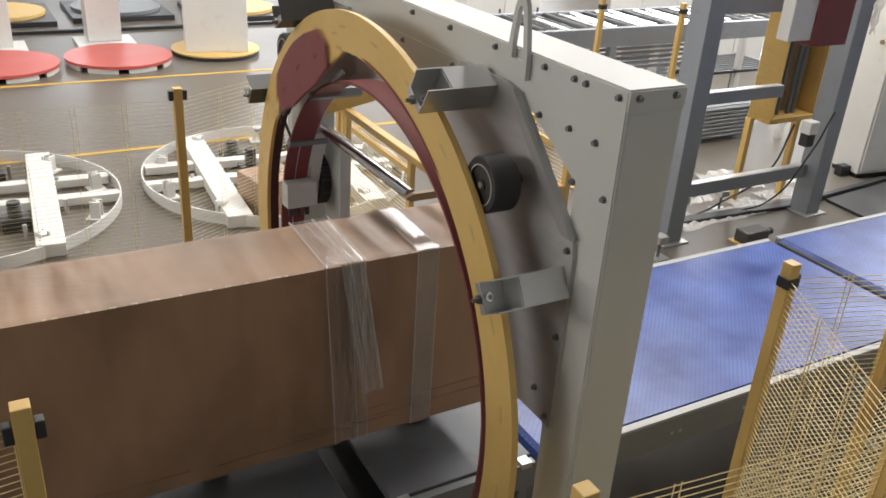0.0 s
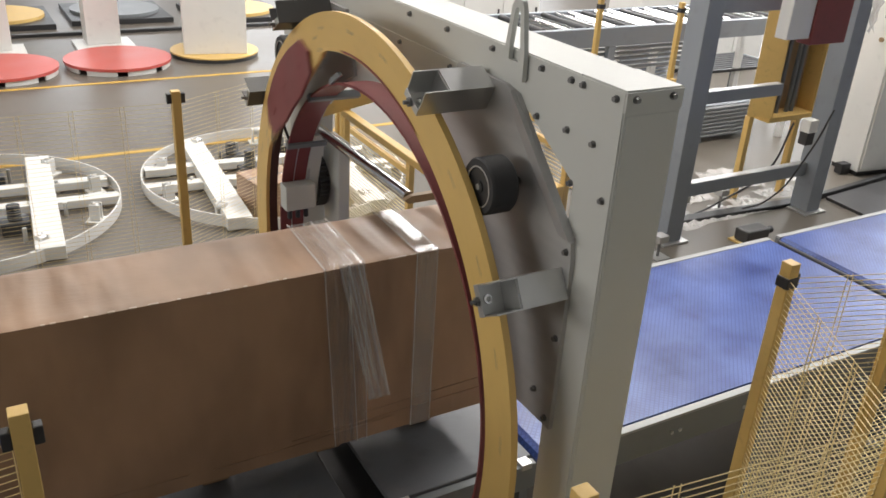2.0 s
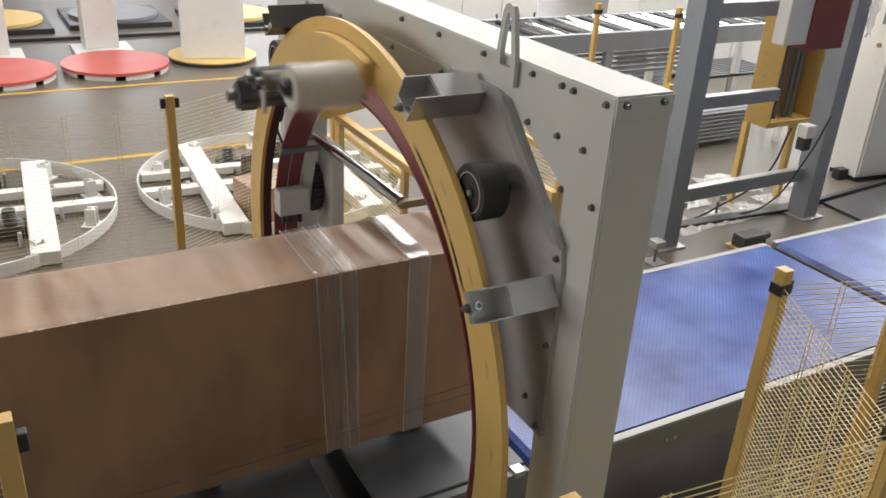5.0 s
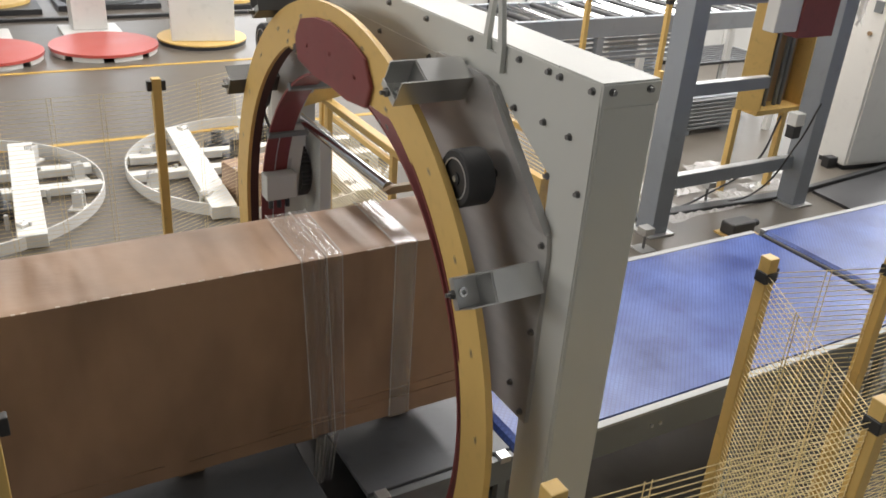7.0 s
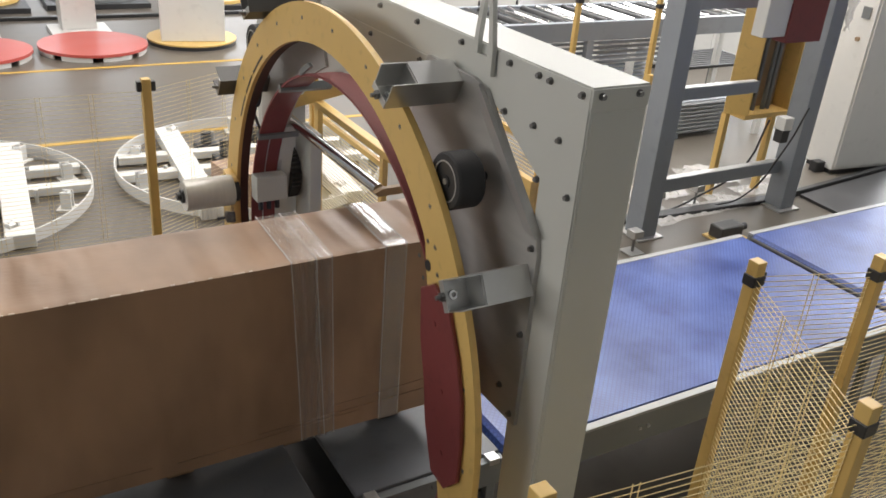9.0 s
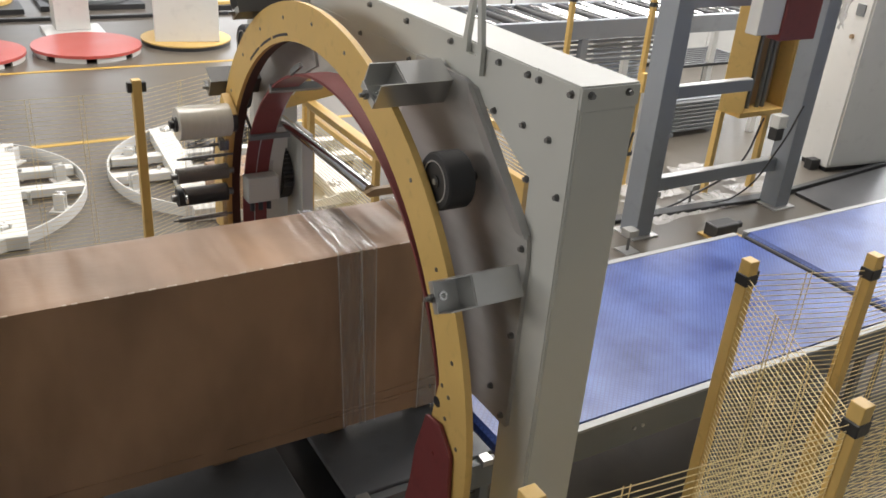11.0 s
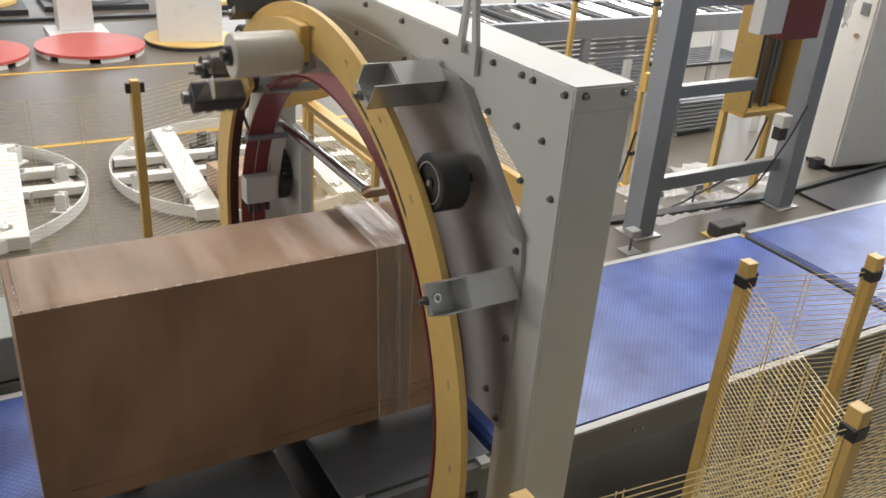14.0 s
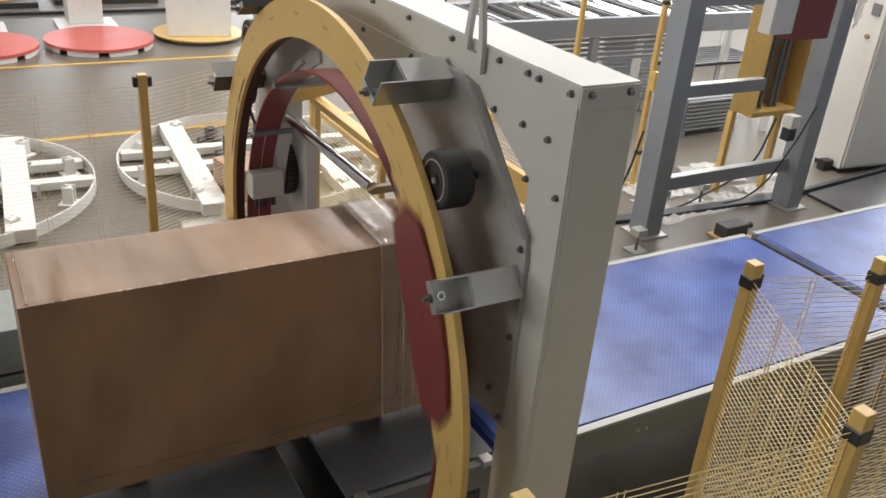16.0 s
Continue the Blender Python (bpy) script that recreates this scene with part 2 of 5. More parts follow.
def band(bm, outer, inner, a, b, axis="x", closed=True):
    """Solid between two outlines with the same number of points, between planes a and b."""
    def at(u, v, w):
        return {"x": (w, u, v), "y": (u, w, v), "z": (u, v, w)}[axis]
    ring = [[bm.verts.new(at(*p, w)) for p in line] for line, w in ((outer, a), (outer, b), (inner, b), (inner, a))]
    n = len(outer)
    fs = []
    for i in range(n if closed else n - 1):
        j = (i + 1) % n
        for k in range(4):
            l = (k + 1) % 4
            fs.append(bm.faces.new((ring[k][i], ring[k][j], ring[l][j], ring[l][i])))
    if not closed:
        for i in (0, n - 1):
            fs.append(bm.faces.new([ring[k][i] for k in range(4)]))
    bmesh.ops.recalc_face_normals(bm, faces=fs)
    return bm


def arc(cx, cy, r, a0, a1, n):
    return [(cx + r * math.cos(radians(a0 + (a1 - a0) * i / n)), cy + r * math.sin(radians(a0 + (a1 - a0) * i / n))) for i in range(n + 1)]


def circle(cx, cy, r, n=96):
    return arc(cx, cy, r, 0, 360, n)[:-1]


def bm_new():
    return bmesh.new()


def part(name, bm, mat, parent=None, label="", smooth=False):
    me = bpy.data.meshes.new(name)
    bm.to_mesh(me)
    bm.free()
    me.materials.append(mat)
    if smooth:
        for p in me.polygons:
            p.use_smooth = True
        me.set_sharp_from_angle(angle=radians(35))
    ob = new(name, me)
    if parent is not None:
        ob.parent = parent
    if label:
        tagged(ob, label)
    return ob


def thing(name, x, y, z, label, category, group="", rz=0):
    e = new(name)
    e.empty_display_size = 0.1
    e.matrix_basis = pose(x, y, z, 0, 0, rz)
    return tagged(e, label, category, group)


# ---- the hall ----
def hall():
    x0, x1, y0, y1, h = HALL
    bm = bm_new()
    bmesh.ops.create_grid(bm, x_segments=8, y_segments=8, size=0.5, matrix=Matrix.Translation(((x0 + x1) / 2, (y0 + y1) / 2, 0)) @ Matrix.Diagonal((x1 - x0 + 1, y1 - y0 + 1, 1, 1)))
    tagged(part("floor", bm, FLOOR), "grey polished concrete factory floor with scuffs and stains", "floor", kind="structure")
    # ceiling with skylight openings
    bm = bm_new()
    xs = sorted({x for x, _ in SKYLIGHTS})
    ys = sorted({y for _, y in SKYLIGHTS})
    gx = [x0] + [v for x in xs for v in (x - 1.2, x + 1.2)] + [x1]
    gy = [y0] + [v for y in ys for v in (y - 2.6, y + 2.6)] + [y1]
    for i in range(len(gx) - 1):
        for j in range(len(gy) - 1):
            if not (i % 2 and j % 2):
                box(bm, gx[i], gy[j], h, gx[i + 1], gy[j + 1], h + 0.2)
    tagged(part("ceiling", bm, WALLM), "pale grey factory roof with skylight openings", "ceiling", kind="structure")

    def wall(name, along, fixed, a, b, out, wins):
        bm = bm_new()
        cuts = [a] + [v for w in wins for v in (w - 2.25, w + 2.25)] + [b]
        for i in range(len(cuts) - 1):
            spans = [(0, 2.9), (6.3, h)] if i % 2 else [(0, h)]
            for z0, z1 in spans:
                if along == "x":
                    box(bm, cuts[i], fixed, z0, cuts[i + 1], fixed + out, z1)
                else:
                    box(bm, fixed, cuts[i], z0, fixed + out, cuts[i + 1], z1)
        tagged(part(name, bm, WALLM), "pale painted factory wall", "wall", kind="structure")
    wall("wall_north", "x", y1, x0, x1, 0.3, (-9, -3, 3, 9, 15, 21))
    wall("wall_east", "y", x1, y0, y1, 0.3, (4, 10, 16, 22))
    wall("wall_south", "x", y0 - 0.3, x0, x1, 0.3, ())
    # west openings only match the added fill lamps
    wall("wall_west", "y", x0 - 0.3, y0, y1, 0.3, (1, 6.5, 12))
    for yy in (6.98, 10.22):
        bm = bm_new()
        box(bm, x0, yy - 0.045, 0.0, 8.0 if yy < 8 else 14, yy + 0.045, 0.004)
        tagged(part("floor_marking", bm, TAPE), "worn yellow tape line on the factory floor", "floor line", kind="structure")


hall()

# ---- wrapping machine ----
XR, ZC, R_OUT, R_IN = -0.218, 1.514, 1.414, 1.243
Y_OUT, H_ARCH, D_ARCH = 1.474, 2.981, 0.225
Y_IN, Z_BEAM = 1.28, 2.785


def bolt(parent, x, y, z, r=0.013, face="x"):
    bm = bm_new()
    if face == "x":
        cyl(bm, (x, y, z), (x - 0.004, y, z), r * 1.35, seg=14)
        cyl(bm, (x - 0.004, y, z), (x - 0.014, y, z), r, seg=6)
    else:
        cyl(bm, (x, y, z), (x, y - 0.004, z), r * 1.35, seg=14)
        cyl(bm, (x, y - 0.004, z), (x, y - 0.014, z), r, seg=6)
    return part("bolt", bm, BOLT, parent)


def machine():
    t = thing("ring_wrapping_machine", 0, 0, 0, "light grey steel arch frame of a ring wrapping machine", "machine")
    # arch: two columns and a beam with chamfered inner corners
    bm = bm_new()
    c = 0.16
    outer = [(-Y_OUT, 0.0), (-Y_OUT, H_ARCH), (Y_OUT, H_ARCH), (Y_OUT, 0.0)]
    inner = [(Y_IN, 0.0), (Y_IN, Z_BEAM - c), (Y_IN - 0.28, Z_BEAM), (-Y_IN + 0.28, Z_BEAM), (-Y_IN, Z_BEAM - c), (-Y_IN, 0.0)]
    prism(bm, outer + inner, 0.0, D_ARCH)
    bmesh.ops.bevel(bm, geom=[e for e in bm.edges if len(e.link_faces) == 2 and e.calc_face_angle(0) > 0.6], offset=0.005, segments=2, affect="EDGES")
    part("arch_frame", bm, GREY, t)
    # raised cover on the near column and a seam on the beam
    bm = bm_new()
    box(bm, 0.012, -Y_OUT - 0.003, 0.1, D_ARCH - 0.012, -Y_OUT + 0.02, H_ARCH - 0.075, 0.001)
    part("side_cover", bm, GREY, t)
    bm = bm_new()
    box(bm, 0.002, -Y_OUT - 0.004, H_ARCH - 0.066, D_ARCH - 0.002, -Y_OUT + 0.02, H_ARCH - 0.003, 0.001)
    part("top_cover", bm, GREY, t)
    bm = bm_new()
    box(bm, 0.004, -1.262, H_ARCH - 0.01, D_ARCH - 0.004, -1.258, H_ARCH + 0.0015)
    part("seam", bm, FRAME, t)
    bm = bm_new()
    box(bm, 0.003, -1.472, H_ARCH - 0.01, D_ARCH - 0.003, -1.262, H_ARCH + 0.003, 0.001)
    part("top_plate", bm, GREY, t)
    # bearing plate with a round hole, in two halves
    for s in (-1, 1):
        bm = bm_new()
        hole = [(s * y, z) for y, z in arc(0, ZC, 1.06 if s < 0 else 1.13, 68, -14, 30)]
        rim = []
        for y, z in hole:
            a = math.atan2(z - ZC, s * y)
            far = 1.346 / max(0.05, math.cos(a)) if a < 0.62 else 9
            top = 1.34 / max(0.05, math.sin(a)) if a > 0.3 else 9
            dia = 1.606 / math.cos(a - radians(45))
            k = min(far, top, dia)
            rim.append((s * k * math.cos(a), ZC + k * math.sin(a)))
        rim[-1] = (s * 1.346, 1.69)
        hole[-1] = (s * (1.0 if s < 0 else 1.11), 1.69)
        zmin = 1.69
        rim = [(y, max(z, zmin)) for y, z in rim]
        hole = [(y, max(z, zmin)) for y, z in hole]
        keep = [i for i in range(len(hole)) if i == 0 or (Vector(hole[i]) - Vector(hole[i - 1])).length > 1e-4]
        band(bm, [rim[i] for i in keep], [hole[i] for i in keep], -0.018, 0.001, closed=False)
        plate = part("bearing_plate", bm, STEEL, t, "brushed stainless bearing plate")
        bm = bm_new()
        top = [(s * y, z) for y, z in arc(s * 0.03, 1.46, 1.14, 90, 49, 16)]
        band(bm, [(y, 2.843) for y, z in top], top, -0.003, 0.006, closed=False)
        part("beam_skirt", bm, GREY, t)
        # lip folded back along the diagonal edge
        bm = bm_new()
        edge = [(0.93, 2.848), (1.0, 2.782), (1.346, 2.447)]
        fold = [(0.915, 2.80), (0.95, 2.742), (1.262, 2.44)]
        low = [bm.verts.new((-0.0185, s * y, z)) for y, z in fold]
        high = [bm.verts.new((-0.036, s * y, z)) for y, z in edge]
        back = [bm.verts.new((-0.0182, s * y, z)) for y, z in edge]
        for k in range(2):
            bm.faces.new((low[k], low[k + 1], high[k + 1], high[k]))
            bm.faces.new((high[k], high[k + 1], back[k + 1], back[k]))
        for k in (0, 2):
            bm.faces.new((low[k], high[k], back[k]))
        bmesh.ops.recalc_face_normals(bm, faces=bm.faces[:])
        part("folded_lip", bm, STEEL, plate)
    # bolts
    for y, z in ((-1.056, 2.951), (-1.218, 2.953), (-1.277, 2.952), (-1.435, 2.951), (-1.054, 2.788), (-1.222, 2.791), (-1.358, 2.786), (-1.273, 2.626), (-1.434, 2.625), (-0.75, 2.95), (-0.42, 2.951), (-0.1, 2.95), (-0.023, 2.818), (-0.46, 2.814)):
        bolt(t, 0, y, z, 0.009)
    for y, z in ((-1.321, 2.066), (-1.237, 1.803), (-1.316, 1.724), (-1.317, 2.398)):
        bolt(t, -0.018, y, z, 0.0095)
    for x in (0.036, 0.179):
        bolt(t, x, -Y_OUT - 0.004, H_ARCH - 0.024, 0.009, "y")
    # lifting lug
    bm = bm_new()
    lug = [(-0.06, 0), (-0.06, 0.09), (-0.035, 0.24), (-0.022, 0.262), (0, 0.27), (0.022, 0.262), (0.035, 0.24), (0.06, 0.09), (0.06, 0)]
    hol = [(-0.032, 0.04), (-0.032, 0.09), (-0.016, 0.2), (-0.01, 0.215), (0, 0.22), (0.01, 0.215), (0.016, 0.2), (0.032, 0.09), (0.032, 0.04)]
    band(bm, [(y - 0.915, z + 2.885) for y, z in lug], [(y - 0.915, z + 2.905) for y, z in hol], -0.022, -0.004)
    part("lifting_lug", bm, GREY, t)
    # guide brackets: open channels square to the ring, with a roller pin; far pair black
    for a, dark in ((149.8, 0), (119.6, 0), (31, 1), (59.5, 1)):
        y, z = 1.486 * math.cos(radians(a)), ZC + 1.486 * math.sin(radians(a))
        q = pose(0, y, z, a - 180, 0, 0)
        x0, x1 = -0.3, -0.018
        h, w, k = 0.055, 0.055, 0.005
        bm = bm_new()
        box(bm, x0, -w, -h, x1, w, -h + k, m=q)
        box(bm, x0, -w, h - k, x1, w, h, m=q)
        box(bm, x0, w - k, -h + k, x1, w, h - k, m=q)
        box(bm, x0 + 0.1, -w, -h + k, x1, -w + k, h - k, m=q)
        box(bm, x0 + 0.095, -w + k, -h + k, x0 + 0.1, w - k, h - k, m=q)
        br = part("guide_bracket", bm, ZINC if not dark else TRAY, t, "steel channel bracket with roller pin")
        bm = bm_new()
        box(bm, x0 - 0.005, w - 0.03, -h, x0 - 0.0005, w, h, 0.001, q)
        part("end_tab", bm, ALU, br)
        bm = bm_new()
        band(bm, circle(0, 0, 0.016, 20), circle(0, 0, 0.009, 20), w - 0.014, w - 0.0055, "y")
        bmesh.ops.transform(bm, matrix=q @ Matrix.Translation((x0 + 0.035, 0, 0)), verts=bm.verts[:])
        part("bushing", bm, CHROME, br)
        bm = bm_new()
        cyl(bm, q @ Vector((x0 - 0.035, w - 0.015, 0)), q @ Vector((x0 - 0.006, w - 0.015, 0)), 0.008, seg=12)
        cyl(bm, q @ Vector((x0 - 0.018, w - 0.015, 0)), q @ Vector((x0 - 0.006, w - 0.015, 0)), 0.017, seg=6)
        part("pin", bm, BOLT, br)
    # rubber drive wheels
    for side in (-1, 1):
        y, z = side * 1.005, 2.54
        bm = bm_new()
        prof = [(0.07, -0.184), (0.096, -0.184), (0.102, -0.176), (0.102, -0.087), (0.096, -0.079), (0.07, -0.079)]
        n = 48
        rows = [[bm.verts.new((x, y + rr * math.cos(2 * math.pi * i / n), z + rr * math.sin(2 * math.pi * i / n))) for rr, x in prof] for i in range(n)]
        for i in range(n):
            for k in range(len(prof)):
                l = (k + 1) % len(prof)
                bm.faces.new((rows[i][k], rows[(i + 1) % n][k], rows[(i + 1) % n][l], rows[i][l]))
        bmesh.ops.recalc_face_normals(bm, faces=bm.faces[:])
        wh = part("drive_wheel", bm, RUBBER, t, "black rubber friction wheel", smooth=True)
        bm = bm_new()
        cyl(bm, (-0.178, y, z), (-0.083, y, z), 0.07, seg=36)
        cyl(bm, (-0.083, y, z), (-0.02, y, z), 0.016, seg=20)
        cyl(bm, (-0.183, y, z), (-0.178, y, z), 0.022, seg=20)
        part("hub", bm, PLASTIC, wh)
        bm = bm_new()
        band(bm, circle(y, z, 0.074, 48), circle(y, z, 0.069, 48), -0.1855, -0.182)
        part("rim_line", bm, ALU, wh)
        bm = bm_new()
        cyl(bm, (-0.187, y, z), (-0.0, y, z), 0.011, seg=12)
        part("axle", bm, ZINC, wh)
    # fixed red hoop behind the turning ring, with joint straps and a grey liner
    bm = bm_new()
    band(bm, arc(0.015, 1.455, 1.1500, -14, 236, 110), arc(0.015, 1.455, 1.1380, -14, 236, 110), -0.16, -0.02, closed=False)
    hoop = part("guide_hoop", bm, RED, t, "dark red fixed guide hoop", smooth=True)
    bm = bm_new()
    band(bm, arc(0.015, 1.455, 1.1385, -12, 30, 20), arc(0.015, 1.455, 1.1355, -12, 30, 20), -0.096, -0.091, closed=False)
    part("seam", bm, ALU, hoop)
    bm = bm_new()
    band(bm, arc(0.015, 1.455, 1.1510, -14, 34, 24), arc(0.015, 1.455, 1.1350, -14, 34, 24), -0.019, 0.06, closed=False)
    part("side_plate", bm, GREY, t)
    for a, xe in ((30, 0.065), (55, 0.11)):
        bm = bm_new()
        band(bm, arc(0.015, 1.455, 1.1610, a, a + 1.8, 3), arc(0.015, 1.455, 1.1230, a, a + 1.8, 3), -0.166, xe, closed=False)
        part("joint_strap", bm, FRAME, hoop, "grey steel joint strap")
    bm = bm_new()
    prism(bm, [(0.36, 2.545), (0.36, 2.575), (0.26, 2.63), (0.23, 2.62)], -0.175, -0.161)
    part("bent_tab", bm, FRAME, hoop)
    bm = bm_new()
    box(bm, -0.17, 1.02, 1.63, 0.01, 1.12, 1.78, 0.006)
    part("junction_box", bm, GREY, t)
    for k in range(3):
        bm = bm_new()
        cyl(bm, (-0.13 + k * 0.05, 1.08, 1.62), (-0.13 + k * 0.05, 1.08, 1.56), 0.014, seg=12)
        part("cable_gland", bm, PLASTIC, t)
    # control cable looping from the beam to the guide
    cu = bpy.data.curves.new("guide_cable", "CURVE")
    cu.dimensions, cu.bevel_depth, cu.bevel_resolution = "3D", 0.008, 2
    sp = cu.splines.new("BEZIER")
    pts = [(-0.12, 1.06, 2.02), (-0.15, 1.1, 2.16), (-0.15, 1.02, 2.21), (-0.14, 1.0, 2.3)]
    sp.bezier_points.add(len(pts) - 1)
    for b, p in zip(sp.bezier_points, pts):
        b.co = p
        b.handle_left_type = b.handle_right_type = "AUTO"
    cu.materials.append(PLASTIC)
    wire = new("guide_cable", cu)
    wire.parent = t
    # black toothed pulley on the far side
    bm = bm_new()
    cy, cz = 1.235, 1.72
    teeth = []
    for i in range(72):
        r = 0.16 if i % 2 else 0.148
        teeth.append((cy + r * math.cos(2 * math.pi * i / 72), cz + r * math.sin(2 * math.pi * i / 72)))
    band(bm, teeth, circle(cy, cz, 0.11, 72), 0.065, 0.125)
    pu = part("toothed_pulley", bm, PLASTIC, t, "black toothed pulley")
    bm = bm_new()
    cyl(bm, (0.075, cy, cz), (0.115, cy, cz), 0.109, seg=40)
    part("pulley_hub", bm, FRAME, pu)
    bm = bm_new()
    box(bm, 0.13, 0.97, 0.02, 0.2, 1.2, 2.02, 0.006)
    part("pulley_support", bm, GREY, t)
    return t


machine()


# ---- turning ring ----
RING_ANGLES = ((0, 58.2), (0.5, 140.3), (1.0, 229), (1.5, 319.5), (2.0, 409), (2.5, 507), (3.0, 600.5), (3.5, 702.5), (4.0, 800.5), (4.2, 839.8),
               (4.7, 930), (5.2, 1010), (5.7, 1075), (6.3, 1130.5), (6.5, 1139.5), (7.0, 1171.2), (7.5, 1206.7), (8.0, 1219.7), (8.5, 1232.7), (9.0, 1246.5),
               (9.6, 1260), (10.2, 1268), (10.8, 1270), (13.0, 1271), (13.5, 1293.5), (14.0, 1329), (14.5, 1380), (15.0, 1440), (15.5, 1513.4), (16.0, 1593.2))


def ring_angle(t):
    """Angle of the counterweight by a smooth curve through the table."""
    T = [a for a, _ in RING_ANGLES]
    V = [v for _, v in RING_ANGLES]
    n = len(T)
    s = [(V[i + 1] - V[i]) / (T[i + 1] - T[i]) for i in range(n - 1)]
    m = [s[0]] + [0 if s[i - 1] * s[i] <= 0 else 2 * s[i - 1] * s[i] / (s[i - 1] + s[i]) for i in range(1, n - 1)] + [s[-1]]
    i = max(k for k in range(n - 1) if T[k] <= t + 1e-9)
    h = T[i + 1] - T[i]
    u = (t - T[i]) / h
    return (2 * u**3 - 3 * u**2 + 1) * V[i] + (u**3 - 2 * u**2 + u) * h * m[i] + (3 * u**2 - 2 * u**3) * V[i + 1] + (u**3 - u**2) * h * m[i + 1]


def polar(r, a):
    return (r * math.cos(radians(a)), r * math.sin(radians(a)))


def turning_ring():
    t = thing("wrapping_ring", XR, 0, ZC, "yellow painted steel ring carrying film roll and red counterweight", "wrapping ring")
    n = 240
    outer, inner = [], []
    for i in range(n):
        a = -180 + 360 * i / n
        outer.append(polar(R_OUT, a))
        r = R_IN
        if abs(a) < 27.5:
            chord = 1.115 / math.cos(radians(a))
            blend = min(1, (27.5 - abs(a)) / 3.5)
            r = min(R_IN, R_IN + (chord - R_IN) * blend)
        inner.append(polar(r, a))
    bm = bm_new()
    band(bm, outer, inner, 0.0, 0.02)
    plate = part("ring_plate", bm, YELLOW, t, smooth=True)
    bm = bm_new()
    band(bm, [polar(R_OUT - 0.004, 360 * i / n) for i in range(n)], [polar(R_OUT - 0.03, 360 * i / n) for i in range(n)], 0.02, 0.03)
    part("outer_rim", bm, YELLOW, t, smooth=True)
    bm = bm_new()
    band(bm, [polar(R_IN + 0.02, 360 * i / n) for i in range(n)], [polar(R_IN + 0.004, 360 * i / n) for i in range(n)], 0.02, 0.07)
    part("inner_rim", bm, INNER, t, "dark brown inner lining", smooth=True)
    # counterweight
    bm = bm_new()
    pts = [polar(1.335, -14.5), polar(1.345, -7), polar(1.35, 0), polar(1.345, 7), polar(1.335, 14.5), polar(1.26, 18.6), polar(1.16, 18.4), polar(1.09, 9), polar(1.085, 0), polar(1.09, -9), polar(1.16, -18.4), polar(1.26, -18.6)]
    prism(bm, pts, -0.02, -0.002)
    bmesh.ops.bevel(bm, geom=[e for e in bm.edges if e.calc_face_angle(0) > 1], offset=0.003, segments=1, affect="EDGES")
    cw = part("counterweight", bm, RED, t, "dull red painted counterweight plate")
    for a in (-12, 0, 12):
        y, z = polar(1.22, a)
        bm = bm_new()
        cyl(bm, (-0.02, y, z), (-0.024, y, z), 0.01, seg=12)
        part("bolt", bm, RED, cw)
    # hole, holes and slots
    y, z = polar(1.215, -21.8)
    bm = bm_new()
    cyl(bm, (-0.001, y, z), (0.01, y, z), 0.022, seg=24)
    part("hole", bm, PLASTIC, plate)
    bm = bm_new()
    cyl(bm, (0, 0, 0), (-0.002, 0, 0), 0.0085, seg=10)
    dot = part("bolt_hole", bm, BOLT, plate)
    spots = [(1.345, a) for a in range(-170, 190, 14)] + [(1.30, -24), (1.26, -25.5), (1.17, -24), (1.16, -20), (1.27, -19.8), (1.31, 22), (1.17, 23), (1.25, 24), (1.2, 26)]
    for i, (r, a) in enumerate(spots):
        y, z = polar(r, a)
        o = dot if i == 0 else new("bolt_hole", dot.data)
        o.parent = plate
        o.location = (0, y, z)
    for a, half in ((-116.8, 4.3), (-126, 3.5), (-134.4, 3.5)):
        bm = bm_new()
        band(bm, arc(0, 0, 1.278, a - half, a + half, 6), arc(0, 0, 1.266, a - half, a + half, 6), -0.002, 0.004, closed=False)
        part("slot", bm, PLASTIC, plate)
    # long dark edge strip on the inner side
    bm = bm_new()
    band(bm, arc(0, 0, 1.256, 36, 70, 24), arc(0, 0, 1.248, 36, 70, 24), -0.004, 0.002, closed=False)
    part("wear_strip", bm, RED, plate)
    # film carriage: roll and tension rollers standing off the ring
    a0 = -160.3
    y, z = polar(1.228, a0)
    bm = bm_new()
    nseg = 40
    prof = [(0.042, -0.035), (0.086, -0.035), (0.09, -0.04), (0.09, -0.31), (0.086, -0.315), (0.042, -0.315)]
    rows = [[bm.verts.new((x, y + rr * math.cos(2 * math.pi * i / nseg), z + rr * math.sin(2 * math.pi * i / nseg))) for rr, x in prof] for i in range(nseg)]
    for i in range(nseg):
        for k in range(len(prof)):
            l = (k + 1) % len(prof)
            bm.faces.new((rows[i][k], rows[(i + 1) % nseg][k], rows[(i + 1) % nseg][l], rows[i][l]))
    bmesh.ops.recalc_face_normals(bm, faces=bm.faces[:])
    fr = part("film_roll", bm, ROLL, t, "roll of clear stretch film, off-white", smooth=True)
    bm = bm_new()
    cyl(bm, (-0.0, y, z), (-0.33, y, z), 0.04, seg=24)
    cyl(bm, (-0.33, y, z), (-0.352, y, z), 0.022, seg=16)
    part("core", bm, PLASTIC, fr, "black roll holder with knob")
    bm = bm_new()
    cyl(bm, (-0.004, y, z), (-0.032, y, z), 0.07, seg=28)
    part("roll_flange", bm, PLASTIC, fr)
